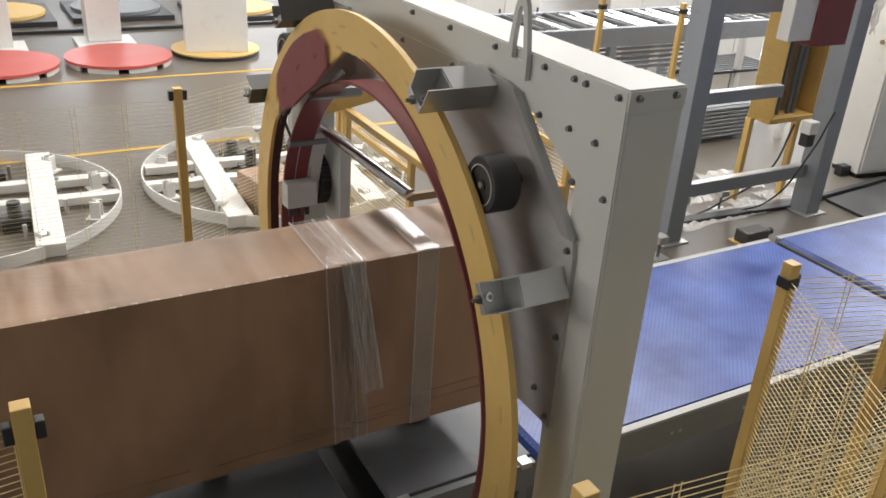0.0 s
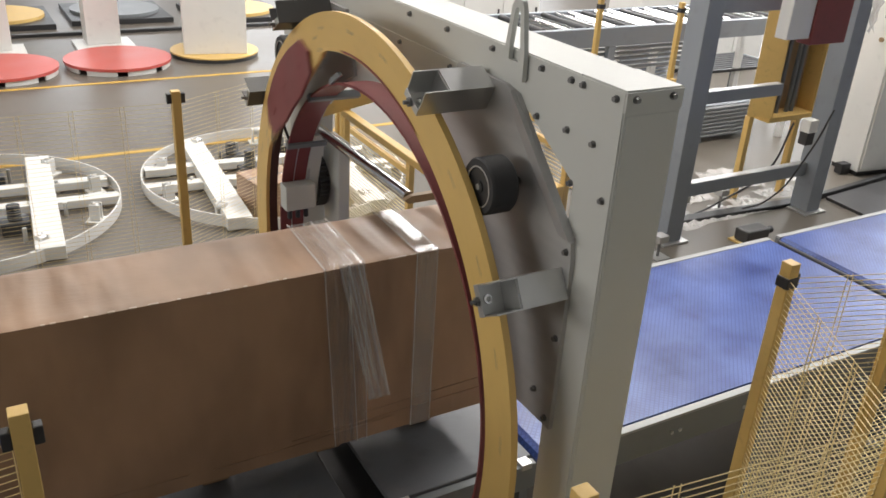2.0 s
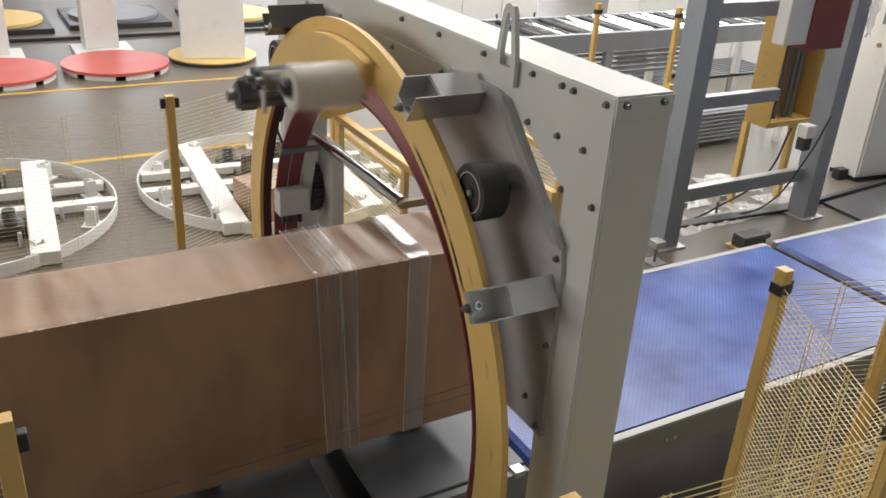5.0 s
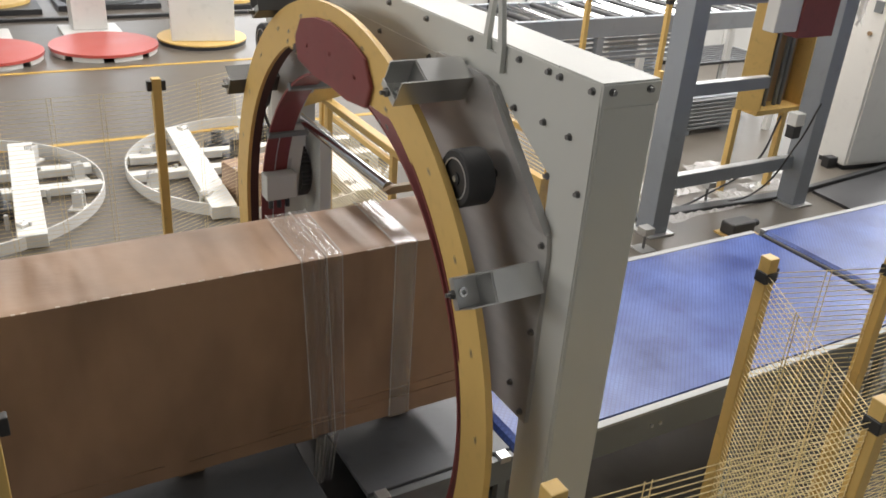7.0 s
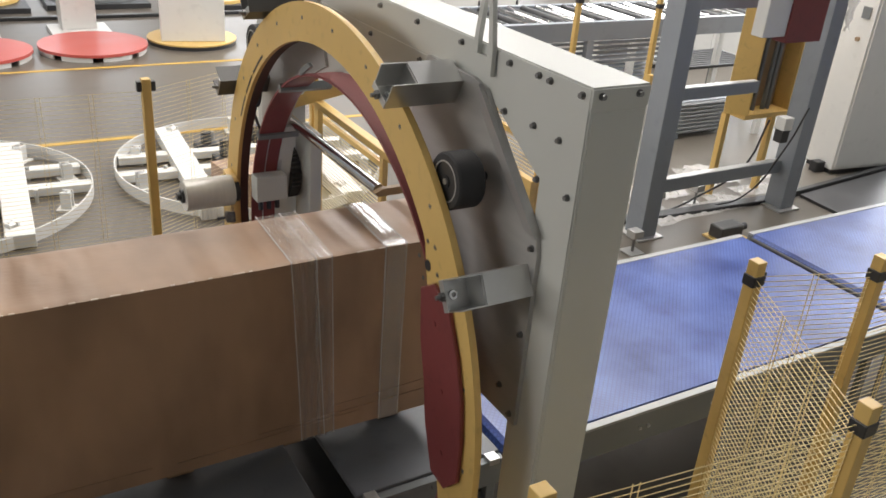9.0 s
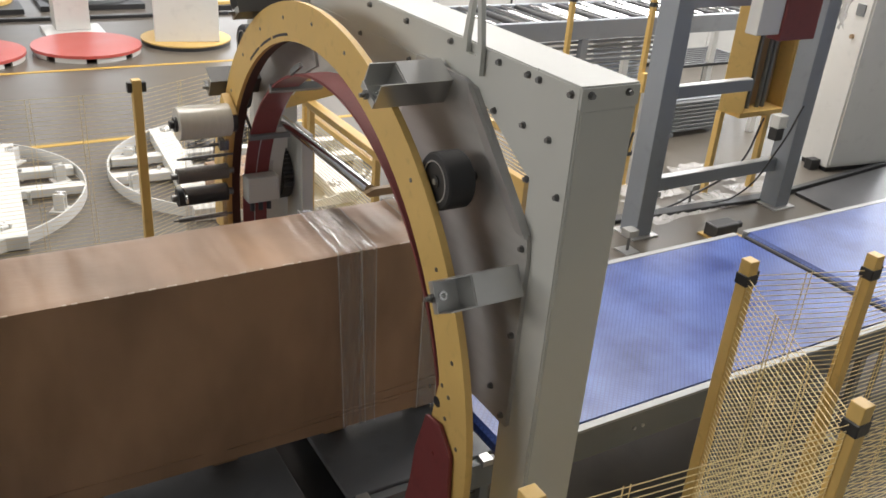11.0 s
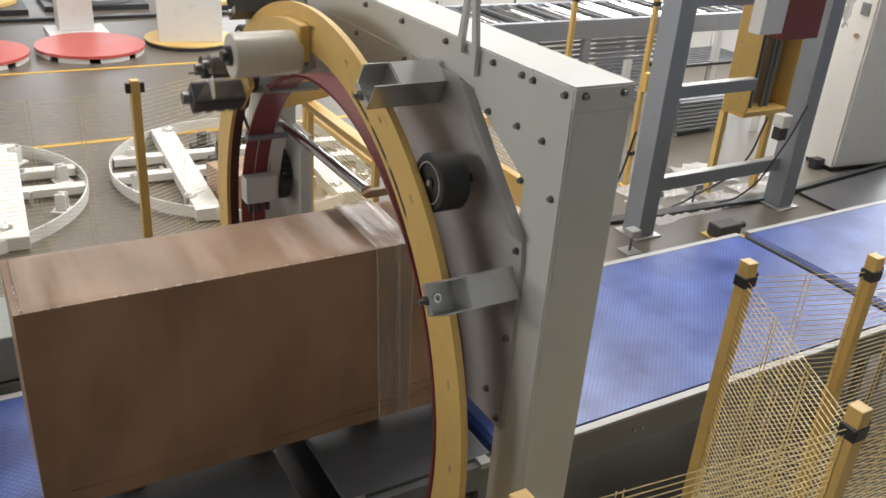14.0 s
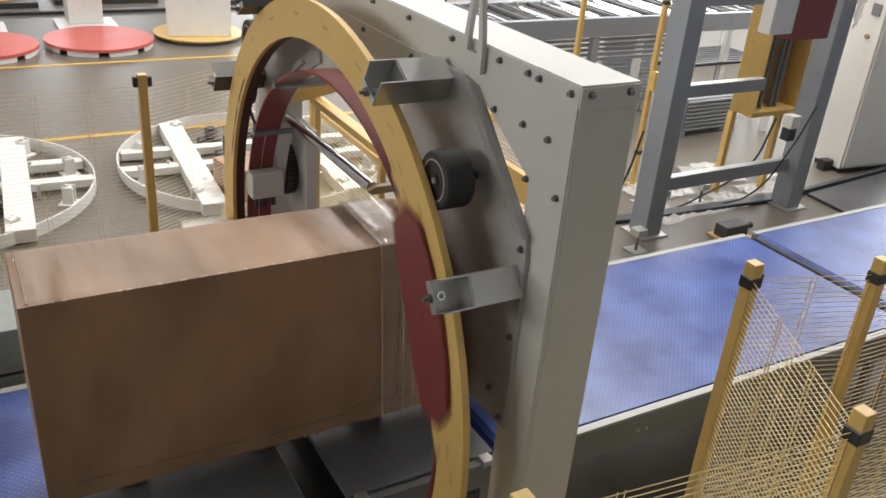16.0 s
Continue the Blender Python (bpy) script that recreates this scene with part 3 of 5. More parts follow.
    for a, r, rad, mat, lab, ln in ((-171.0, 1.19, 0.009, BOLT, "dark guide rod", 0.28), (-175.6, 1.165, 0.043, BROWN_ROLL, "brown-grey tension roller", 0.315), (-182.5, 1.165, 0.05, RUBBER, "black rubber pull roller", 0.315), (-189.8, 1.175, 0.014, BOLT, "dark guide rod", 0.31)):
        y, z = polar(r, a)
        bm = bm_new()
        cyl(bm, (-0.035, y, z), (-ln, y, z), rad, seg=28)
        rl = part("tension_roller" if rad > 0.02 else "guide_rod", bm, mat, t, lab, smooth=True)
        bm = bm_new()
        cyl(bm, (0.0, y, z), (-ln - 0.03, y, z), max(0.006, rad * 0.4), seg=14)
        part("shaft", bm, BOLT, rl)
    bm = bm_new()
    prism(bm, arc(0, 0, 1.35, -195, -157, 16) + arc(0, 0, 1.2, -157, -195, 16), -0.05, -0.004)
    part("carriage_plate", bm, YELLOW, t, "yellow film carriage plate")
    for a0, r0, a1, r1 in ((-163.5, 1.15, -174.0, 1.135), (-178, 1.13, -181, 1.12), (-184, 1.125, -199.5, 1.105)):
        bm = bm_new()
        p0, p1 = polar(r0, a0), polar(r1, a1)
        n = 12
        for k in range(n):
            xa, xb = -0.05 - 0.235 * k / n, -0.05 - 0.235 * (k + 1) / n
            la, lb = 0.003 * math.sin(k * 1.7), 0.003 * math.sin((k + 1) * 1.7)
            bm.faces.new([bm.verts.new(v) for v in ((xa, p0[0] + la, p0[1]), (xb, p0[0] + lb, p0[1]), (xb, p1[0] + lb, p1[1]), (xa, p1[0] + la, p1[1]))])
        part("film_sheet", bm, FILM, t, "clear stretch film between the rollers")
    y, z = polar(1.21, -168.0)
    bm = bm_new()
    box(bm, -0.08, y - 0.03, z - 0.03, -0.029, y + 0.03, z + 0.03, 0.006)
    cyl(bm, (-0.08, y, z), (-0.13, y, z), 0.009, seg=10)
    part("film_clip", bm, PLASTIC, t, "black film clip with pin")
    # brake unit: motor block, gear bracket and label
    y, z = polar(1.15, -202.5)
    q = pose(0, y, z, -202.5 + 180, 0, 0)
    bm = bm_new()
    box(bm, -0.29, -0.06, -0.055, -0.03, 0.06, 0.055, 0.012, q)
    mo = part("brake_motor", bm, PLASTIC, t, "black brake motor block with yellow label")
    bm = bm_new()
    box(bm, -0.12, -0.0625, -0.03, -0.06, -0.0595, 0.03, 0.001, q)
    part("label_plate", bm, YELLOW, mo)
    bm = bm_new()
    cyl(bm, q @ Vector((-0.3, 0.0, 0.0)), q @ Vector((-0.33, 0.0, 0.0)), 0.03, seg=20)
    part("end_cap", bm, BOLT, mo)
    for k in range(4):
        bm = bm_new()
        p0 = q @ Vector((-0.27 + k * 0.06, 0.02, 0.085))
        cyl(bm, p0, p0 + Vector((0.035, 0, 0)), 0.026, seg=16)
        part("clutch_disc", bm, BOLT, mo)
    bm = bm_new()
    prism(bm, arc(0, 0, 1.35, -208, -196, 6) + arc(0, 0, 1.12, -196, -208, 6), -0.03, -0.004)
    part("rear_plate", bm, YELLOW, t, "yellow rear carriage plate")
    bm = bm_new()
    prism(bm, [polar(1.12, -178), polar(1.02, -178.5), polar(1.015, -180), polar(1.12, -181)], -0.3, -0.292)
    part("film_guide_arm", bm, CHROME, t, "shiny bent film guide arm")
    return t


RING = turning_ring()


# ---- carton ----
BX0, BX1, BY0, BY1, BZ0, BZ1 = -1.915, 0.335, -0.397, 0.06, 1.08, 1.991


def carton():
    t = thing("carton", BX0, BY0, 0.903, "long brown cardboard carton on wooden skids with clear film bands", "carton")
    L, W, z0, z1 = BX1 - BX0, BY1 - BY0, BZ0 - 0.903, BZ1 - 0.903
    bm = bm_new()
    rnd = random.Random(4)
    box(bm, 0, 0, z0, L, W, z1)
    bmesh.ops.subdivide_edges(bm, edges=bm.edges[:], cuts=22, use_grid_fill=True)
    for v in bm.verts:
        p = v.co.copy()
        d = 0.004 * noise.noise(Vector((p.x * 2.2, p.y * 4, p.z * 3))) + 0.0015 * noise.noise(p * 11)
        if p.z > z1 - 1e-4:
            edge = min(p.y, W - p.y)
            v.co.z += d - (0.004 if edge < 0.01 else 0)
        elif p.z > z0 + 1e-4:
            if p.y < 1e-4:
                v.co.y += d + 0.002
            elif p.y > W - 1e-4:
                v.co.y -= d
            elif p.x < 1e-4:
                v.co.x += d
    body = part("box_body", bm, CARD, t, smooth=True)
    # pressed creases along the lower front edge
    for xa, xb, dz, lift in ((0.9, 1.75, 0.055, 0.02), (1.25, L - 0.02, 0.09, 0.012), (1.6, L - 0.02, 0.14, 0.02), (0.1, 0.8, 0.075, -0.01)):
        bm = bm_new()
        prism(bm, [(xa, z0 + dz), (xb, z0 + dz + lift), (xb, z0 + dz + lift + 0.005), (xa, z0 + dz + 0.003)], -0.003, 0.004, "y")
        part("crease", bm, CARD, body)
    # flap seam and tape edge at the end
    bm = bm_new()
    box(bm, 0.028, 0.01, z1 - 0.004, 0.034, W - 0.02, z1 + 0.0035, 0.001)
    part("flap_edge", bm, CARD, body)
    bm = bm_new()
    for i in range(12):
        y0 = 0.012 + (W - 0.03) * i / 12
        box(bm, 0.02 + 0.004 * rnd.random(), y0, z1 - 0.003, 0.027 + 0.003 * rnd.random(), y0 + (W - 0.03) / 12, z1 + 0.004)
    part("torn_tape", bm, FILM, body, "torn clear tape along the flap")
    # pale slivers along the top edge: wear plus painted edge highlights
    for i in range(26):
        x = 0.03 + 1.9 * rnd.random()
        ln = 0.01 + 0.05 * rnd.random() ** 2
        bm = bm_new()
        box(bm, x, -0.004, z1 - 0.006, x + ln, 0.004, z1 - 0.0005, 0.001)
        part("worn_lit_edge", bm, WORN_LIT, body)
    for x in (0.35, 0.95, 1.5, 2.0):
        for y in (0.19, W - 0.22):
            bm = bm_new()
            box(bm, x - 0.06, y, 0.0, x + 0.06, y + 0.08, z0, 0.004)
            part("skid_block", bm, WOOD, t)
    for y in (0.185, W - 0.225):
        bm = bm_new()
        box(bm, 0.05, y, z0 - 0.022, L - 0.05, y + 0.09, z0 - 0.001, 0.003)
        part("skid_board", bm, WOOD, t)
    # film bands
    for k, (xa, xb, sk) in enumerate(((-0.085, 0.022, 0.02), (-0.515, -0.4, 0.02), (-0.41, -0.33, 0.03))):
        bm = bm_new()
        o = 0.006 + 0.0015 * k
        lean = (0.0, 0.045, 0.02)[k]
        n = 7
        for i in range(n):
            u0, u1 = i / n, (i + 1) / n
            def loop(u, s):
                x = xa + (xb - xa) * u - BX0
                lift = (0.0003, 0.0012, 0.0009)[k] * math.sin(19 * u + k)
                q = o + lift
                return [(x + s * 0.2 + lean, -q, z0 - 0.001), (x, -q, z1 + q), (x + s * 0.6, W + q, z1 + q), (x + s * 0.3, W + q, z0 - 0.001)]
            a, b = loop(u0, sk), loop(u1, sk)
            va, vb = [bm.verts.new(p) for p in a], [bm.verts.new(p) for p in b]
            for j in range(3):
                bm.faces.new((va[j], va[j + 1], vb[j + 1], vb[j]))
        bmesh.ops.remove_doubles(bm, verts=bm.verts[:], dist=1e-5)
        fb = part("film_band", bm, FILM if k else FILM_LAYERS, t, "clear glossy stretch film band")
        # white strips paint the bright glints along the band's edges
        for u in ((0.02, 0.97) if k != 2 else (0.95,)):
            bm = bm_new()
            x = xa + (xb - xa) * u - BX0
            q = o + 0.003
            pts = [(x + sk * 0.2 + lean, -q, z0 - 0.001), (x, -q, z1 + q), (x + sk * 0.6, W + q, z1 + q), (x + sk * 0.3, W + q, z0 - 0.001)]
            va = [bm.verts.new(p) for p in pts]
            vb = [bm.verts.new((p[0] + 0.0045, p[1], p[2])) for p in pts]
            for j in range(3):
                bm.faces.new((va[j], va[j + 1], vb[j + 1], vb[j]))
            part("film_fold_glint", bm, FILM_GLINT, fb)
    return t


CARTON = carton()


# ---- film web between carton and carriage ----
def film_web():
    t = thing("film_web", -0.37, BY0, BZ1, "clear stretch film strip pulled off the roll", "stretch film")
    bm = bm_new()
    n = 10
    for k in range(2):
        for i in range(n):
            x0, x1 = -0.055 + 0.11 * i / n, -0.055 + 0.11 * (i + 1) / n
            z0, z1 = 0.004 * math.sin(i * 1.9), 0.004 * math.sin((i + 1) * 1.9)
            vs = [bm.verts.new(p) for p in ((x0 - 0.02, 0, z0 * 0.3 + k * 0.001), (x1 - 0.02, 0, z1 * 0.3 + k * 0.001), (x1 * 0.9 + 0.02, 0.58, z1 + k * 0.001), (x0 * 0.9 + 0.02, 0.58, z0 + k * 0.001))]
            bm.faces.new(vs)
    strip = part("strip", bm, FILM, t)
    # white strips paint glints along the pulled film
    for k, x in enumerate((-0.05, -0.028, -0.012, 0.006, 0.03, 0.05)):
        bm = bm_new()
        w = 0.0022 + 0.0016 * (k % 3)
        a, b = 0.08 * (k % 2), 0.5 + 0.08 * (k % 2)
        prism(bm, [(x - 0.02 + 0.04 * a / 0.58, a), (x - 0.02 + w + 0.04 * a / 0.58, a), (x * 0.9 + 0.02 + w, b), (x * 0.9 + 0.02, b)], 0.003, 0.006, "z")
        part("film_fold_glint", bm, FILM_GLINT, strip)
    return t


WEB = film_web()


def web_pose(t):
    """The strip runs from the carton's last wrapped corner to the tension roller."""
    a = radians(ring_angle(t) - 191)
    p = Vector((1.11 * math.cos(a), ZC + 1.11 * math.sin(a)))
    e = 0.008
    corners = [Vector(c) for c in ((BY0 - e, BZ1 + e), (BY1 + e, BZ1 + e), (BY1 + e, BZ0 - e), (BY0 - e, BZ0 - e))]
    best = max(corners, key=lambda c: min((p - c).x * (k - c).y - (p - c).y * (k - c).x for k in corners))
    d = p - best
    return pose(-0.37, best.x, best.y, math.degrees(math.atan2(d.y, d.x)), 0, 0)


# ---- conveyors ----
def belt_conveyor(name, x0, x1, y0, y1, top, label, legs):
    t = thing(name, x0, (y0 + y1) / 2, 0, label, "conveyor")
    w, L = (y1 - y0) / 2, x1 - x0
    bm = bm_new()
    prof = [(0.0, top - 0.05), (0.012, top - 0.02), (0.04, top), (L - 0.04, top), (L - 0.012, top - 0.02), (L, top - 0.05), (L - 0.012, top - 0.085), (L - 0.04, top - 0.1), (0.04, top - 0.1), (0.012, top - 0.085)]
    prism(bm, prof, -w, w, "y")
    part("belt", bm, BELT, t, "blue diamond-textured rubber belt")
    for s in (-1, 1):
        bm = bm_new()
        ya, yb = (w + 0.012, w + 0.055) if s > 0 else (-w - 0.055, -w - 0.012)
        box(bm, 0.02, ya, top - 0.21, L - 0.02, yb, top - 0.02, 0.004)
        rail = part("side_rail", bm, FRAME, t)
        bm = bm_new()
        box(bm, 0.02, ya - 0.002, top - 0.02, L - 0.02, yb + 0.002, top - 0.002, 0.003)
        part("rail_cap", bm, CAP, rail, "bare aluminium rail cap")
        for i in range(int(L / 0.55)):
            for k in (0, 0.06):
                bm = bm_new()
                yy = yb if s > 0 else ya
                cyl(bm, (0.3 + i * 0.55 + k, yy, top - 0.11), (0.3 + i * 0.55 + k, yy + s * 0.009, top - 0.11), 0.011, seg=8)
                part("bolt", bm, ZINC, rail)
        for x in legs:
            bm = bm_new()
            box(bm, x - 0.03, ya, 0.06, x + 0.03, yb, top - 0.21, 0.003)
            lg = part("leg", bm, FRAME, t)
            bm = bm_new()
            cyl(bm, (x, (ya + yb) / 2, 0), (x, (ya + yb) / 2, 0.012), 0.05, seg=20)
            cyl(bm, (x, (ya + yb) / 2, 0.012), (x, (ya + yb) / 2, 0.07), 0.012, seg=12)
            part("foot", bm, ZINC, lg)
    bm = bm_new()
    box(bm, 0.05, -w, top - 0.19, L - 0.05, w, top - 0.104)
    part("bed", bm, FRAME, t)
    return t


HB = 0.898


def gap_strip():
    t = thing("transfer_strip", 3.767, 0.0155, 0, "narrow black transfer strip between the two belts", "conveyor")
    bm = bm_new()
    cyl(bm, (0, -0.66, HB - 0.025), (0, 0.66, HB - 0.025), 0.02, seg=16)
    part("roller", bm, RUBBER, t)
    for y in (-0.66, 0.66):
        bm = bm_new()
        box(bm, -0.02, y - 0.012, 0.0, 0.02, y + 0.012, HB - 0.04)
        part("support", bm, FRAME, t)
    return t


gap_strip()
belt_conveyor("belt_conveyor", 0.51, 3.735, -0.669, 0.70, HB, "blue belt conveyor with grey steel rails beside the wrapping machine", (0.3, 1.6, 2.9))
belt_conveyor("belt_conveyor", 3.80, 8.2, -0.669, 0.70, HB, "second blue belt conveyor running on across the hall", (0.3, 2.2, 4.1))
belt_conveyor("belt_conveyor", -6.0, -1.42, -0.669, 0.72, HB, "blue infeed belt conveyor with grey steel rails", (0.4, 2.2, 4.2))


def roller_table(x0, x1, label):
    t = thing("slide_table", x0, 0, 0, label, "slide table")
    L = x1 - x0
    bm = bm_new()
    box(bm, 0, -0.66, HB - 0.03, L, 0.68, HB, 0.006)
    part("table_plate", bm, DARK, t)
    for s in (-1, 1):
        bm = bm_new()
        box(bm, 0.0, s * 0.69 - 0.022, HB - 0.16, L, s * 0.69 + 0.022, HB - 0.012, 0.003)
        r = part("side_rail", bm, FRAME, t)
        for x in (0.06, L - 0.06):
            bm = bm_new()
            box(bm, x - 0.025, s * 0.69 - 0.02, 0.0, x + 0.025, s * 0.69 + 0.02, HB - 0.16, 0.003)
            part("leg", bm, FRAME, t)
            bm = bm_new()
            box(bm, x - 0.03, s * 0.69 - 0.03, HB - 0.03, x + 0.03, s * 0.69 + 0.03, HB + 0.004, 0.003)
            part("bracket", bm, ZINC, r)
    return t


# black sheet added below the gap to keep it dark
def gap_underlay():
    t = thing("gap_underlay", -0.345, 0, 0, "black sheet added under the gap between the slide tables", "tray")
    bm = bm_new()
    box(bm, -0.11, -0.66, 0.66, 0.78, 0.66, 0.675, 0.002)
    box(bm, -0.11, -0.66, 0.675, -0.1, 0.66, 0.74)
    part("tray", bm, TRAY, t)
    for y in (-0.63, 0.63):
        bm = bm_new()
        box(bm, 0.72, y - 0.02, 0, 0.76, y + 0.02, 0.66)
        part("leg", bm, FRAME, t)
    return t


gap_underlay()
roller_table(-1.39, -0.47, "dark grey steel slide table under the carton")
roller_table(-0.3, 0.47, "dark grey steel slide table passing through the ring")

# ---- press roller over the carton ----


def press_roller():
    t = thing("press_roller", 0.022, 1.25, 0.012, "polished steel press roller on yellow arms above the carton", "press roller")
    bm = bm_new()
    cyl(bm, (0, 0, 2.1), (0.02, -1.32, 2.1), 0.028, seg=28)
    part("roller", bm, CHROME, t, smooth=True)
    bm = bm_new()
    prism(bm, [(0.0, 2.07), (-0.03, 2.1), (0.0, 2.13), (0.1, 2.17), (0.6, 2.27), (0.6, 2.17), (0.1, 2.08)], 0.0, 0.03, "y")
    part("arm", bm, YELLOW, t)
    bm = bm_new()
    prism(bm, [(0.0, 2.082), (-0.02, 2.1), (0.02, 2.118), (0.3, 2.118), (0.3, 2.084)], -1.36, -1.33, "y")
    part("end_arm", bm, BRONZE, t)
    bm = bm_new()
    box(bm, 0.31, 0.1, 0, 0.345, 0.14, 2.06, 0.003)
    part("post", bm, YELLOW, t)
    bm = bm_new()
    box(bm, 0.25, -1.33, 2.075, 0.3, 0.14, 2.115, 0.004)
    part("beam", bm, YELLOW, t)
    return t


press_roller()

# ---- fences ----
HF = 2.176


def post_parts(t, x, y, below=0.085, sides=False):
    w = 0.026
    bm = bm_new()
    box(bm, x - w, y - w, 0.01, x + w, y + w, HF, 0.003)
    p = part("post", bm, YELLOW, t)
    bm = bm_new()
    box(bm, x - 0.06, y - 0.06, 0, x + 0.06, y + 0.06, 0.012, 0.002)
    part("foot_plate", bm, YELLOW, p)
    for z in (HF - below, 0.4):
        if sides:
            for k in (-1, 1):
                bm = bm_new()
                xa, xb = sorted((x + k * (w + 0.001), x + k * (w + 0.028)))
                box(bm, xa, y - 0.018, z - 0.03, xb, y + 0.018, z + 0.03, 0.004)
                part("clip", bm, PLASTIC, p, "black plastic fence clip")
        else:
            bm = bm_new()
            box(bm, x - w - 0.006, y - w - 0.004, z - 0.024, x + w + 0.006, y + w + 0.004, z + 0.024, 0.004)
            part("clip", bm, PLASTIC, p, "black plastic fence clip")
            bm = bm_new()
            box(bm, x + w + 0.007, y - 0.016, z - 0.03, x + w + 0.03, y + 0.016, z + 0.03, 0.004)
            part("clip_tab", bm, PLASTIC, p)


def wire_parts(t, x0, y0, x1, y1, step, r, top):
    L = math.hypot(x1 - x0, y1 - y0)
    m = pose(x0, y0, 0, 0, 0, math.degrees(math.atan2(y1 - y0, x1 - x0)))
    bm = bm_new()
    a, b = 0.03, L - 0.03
    z = top
    while z > 0.12:
        cyl(bm, (a, 0, z), (b, 0, z), r, seg=5, caps=False)
        z -= step
    n = max(2, round(L / 0.3))
    for i in range(n + 1):
        for o in (-0.012, 0.012) if 0 < i < n else (0,):
            x = a + (b - a) * i / n + o
            cyl(bm, (x, 0.003, 0.12), (x, 0.003, top + 0.004), r * 1.15, seg=5, caps=False)
    bmesh.ops.transform(bm, matrix=m, verts=bm.verts[:])
    tagged(part("wire_mesh", bm, WIRE, t, "yellow welded wire mesh"), kind="stuff")


def safety_fence(posts, runs, label, step=0.0243, r=0.0018, below=0.085, sides=False):
    t = thing("safety_fence", 0, 0, 0, label, "fence")
    for q in posts.values():
        post_parts(t, *q, below, sides)
    for u, v in runs:
        wire_parts(t, *posts[u], *posts[v], step, r, HF - 0.075)
    return t


safety_fence({"a": (-0.495, -2.085), "b": (0.635, -2.205), "c": (1.08, -1.378), "d": (1.634, -1.552), "e": (2.75, -1.6), "f": (1.75, -2.6)}, ("ab", "bc", "cd", "de", "bf"), "yellow wire mesh safety fence with square posts beside the belt")
safety_fence({"g": (-1.694, -1.167), "h": (-2.9, -1.3)}, ("gh",), "yellow wire mesh safety fence beside the infeed belt", sides=True)
safety_fence({"l": (-0.576, 1.785), "m": (-2.6, 1.785), "n": (0.8, 2.55)}, ("ml", "ln"), "yellow wire mesh safety fence along the floor aisle", 0.026, 0.001, 0.045, True)


def gate_frame(x0, y0, x1, y1, top, kick, label):
    t = thing("mesh_gate", x0, y0, 0, label, "gate", rz=math.degrees(math.atan2(y1 - y0, x1 - x0)))
    L = math.hypot(x1 - x0, y1 - y0)
    for xx in (0.0, L - 0.05):
        bm = bm_new()
        box(bm, xx, -0.02, 0, xx + 0.05, 0.02, top, 0.003)
        part("upright", bm, YELLOW, t)
    for zz in (0.1, top - 0.05, top - 0.16):
        bm = bm_new()
        box(bm, 0.05, -0.018, zz, L - 0.05, 0.018, zz + 0.04, 0.003)
        part("rail", bm, YELLOW, t)
    if kick:
        bm = bm_new()
        box(bm, 0.05, -0.03, 0.145, L - 0.05, -0.022, kick, 0.002)
        part("kick_panel", bm, YELLOW, t)
    wire = bm_new()
    z = 0.16
    while z < top:
        cyl(wire, (0.04, 0, z), (L - 0.04, 0, z), 0.0036, seg=5, caps=False)
        z += 0.026
    tagged(part("wire_mesh", wire, WIRE, t), kind="stuff")
    return t


gate_frame(0.8, 2.5, 0.8, 1.33, 1.76, 0, "yellow gate frame filled with fine wire mesh behind the ring")
gate_frame(1.62, 1.62, 1.62, 0.74, 2.0, 0, "yellow mesh guard with a boxed yellow panel behind the arch").name = "mesh_guard"
guard = bpy.data.objects["mesh_guard"]
bm = bm_new()
box(bm, 0.0, -0.075, 0.95, 0.88, -0.021, 1.64, 0.004)
part("boxed_panel", bm, YELLOW, guard)


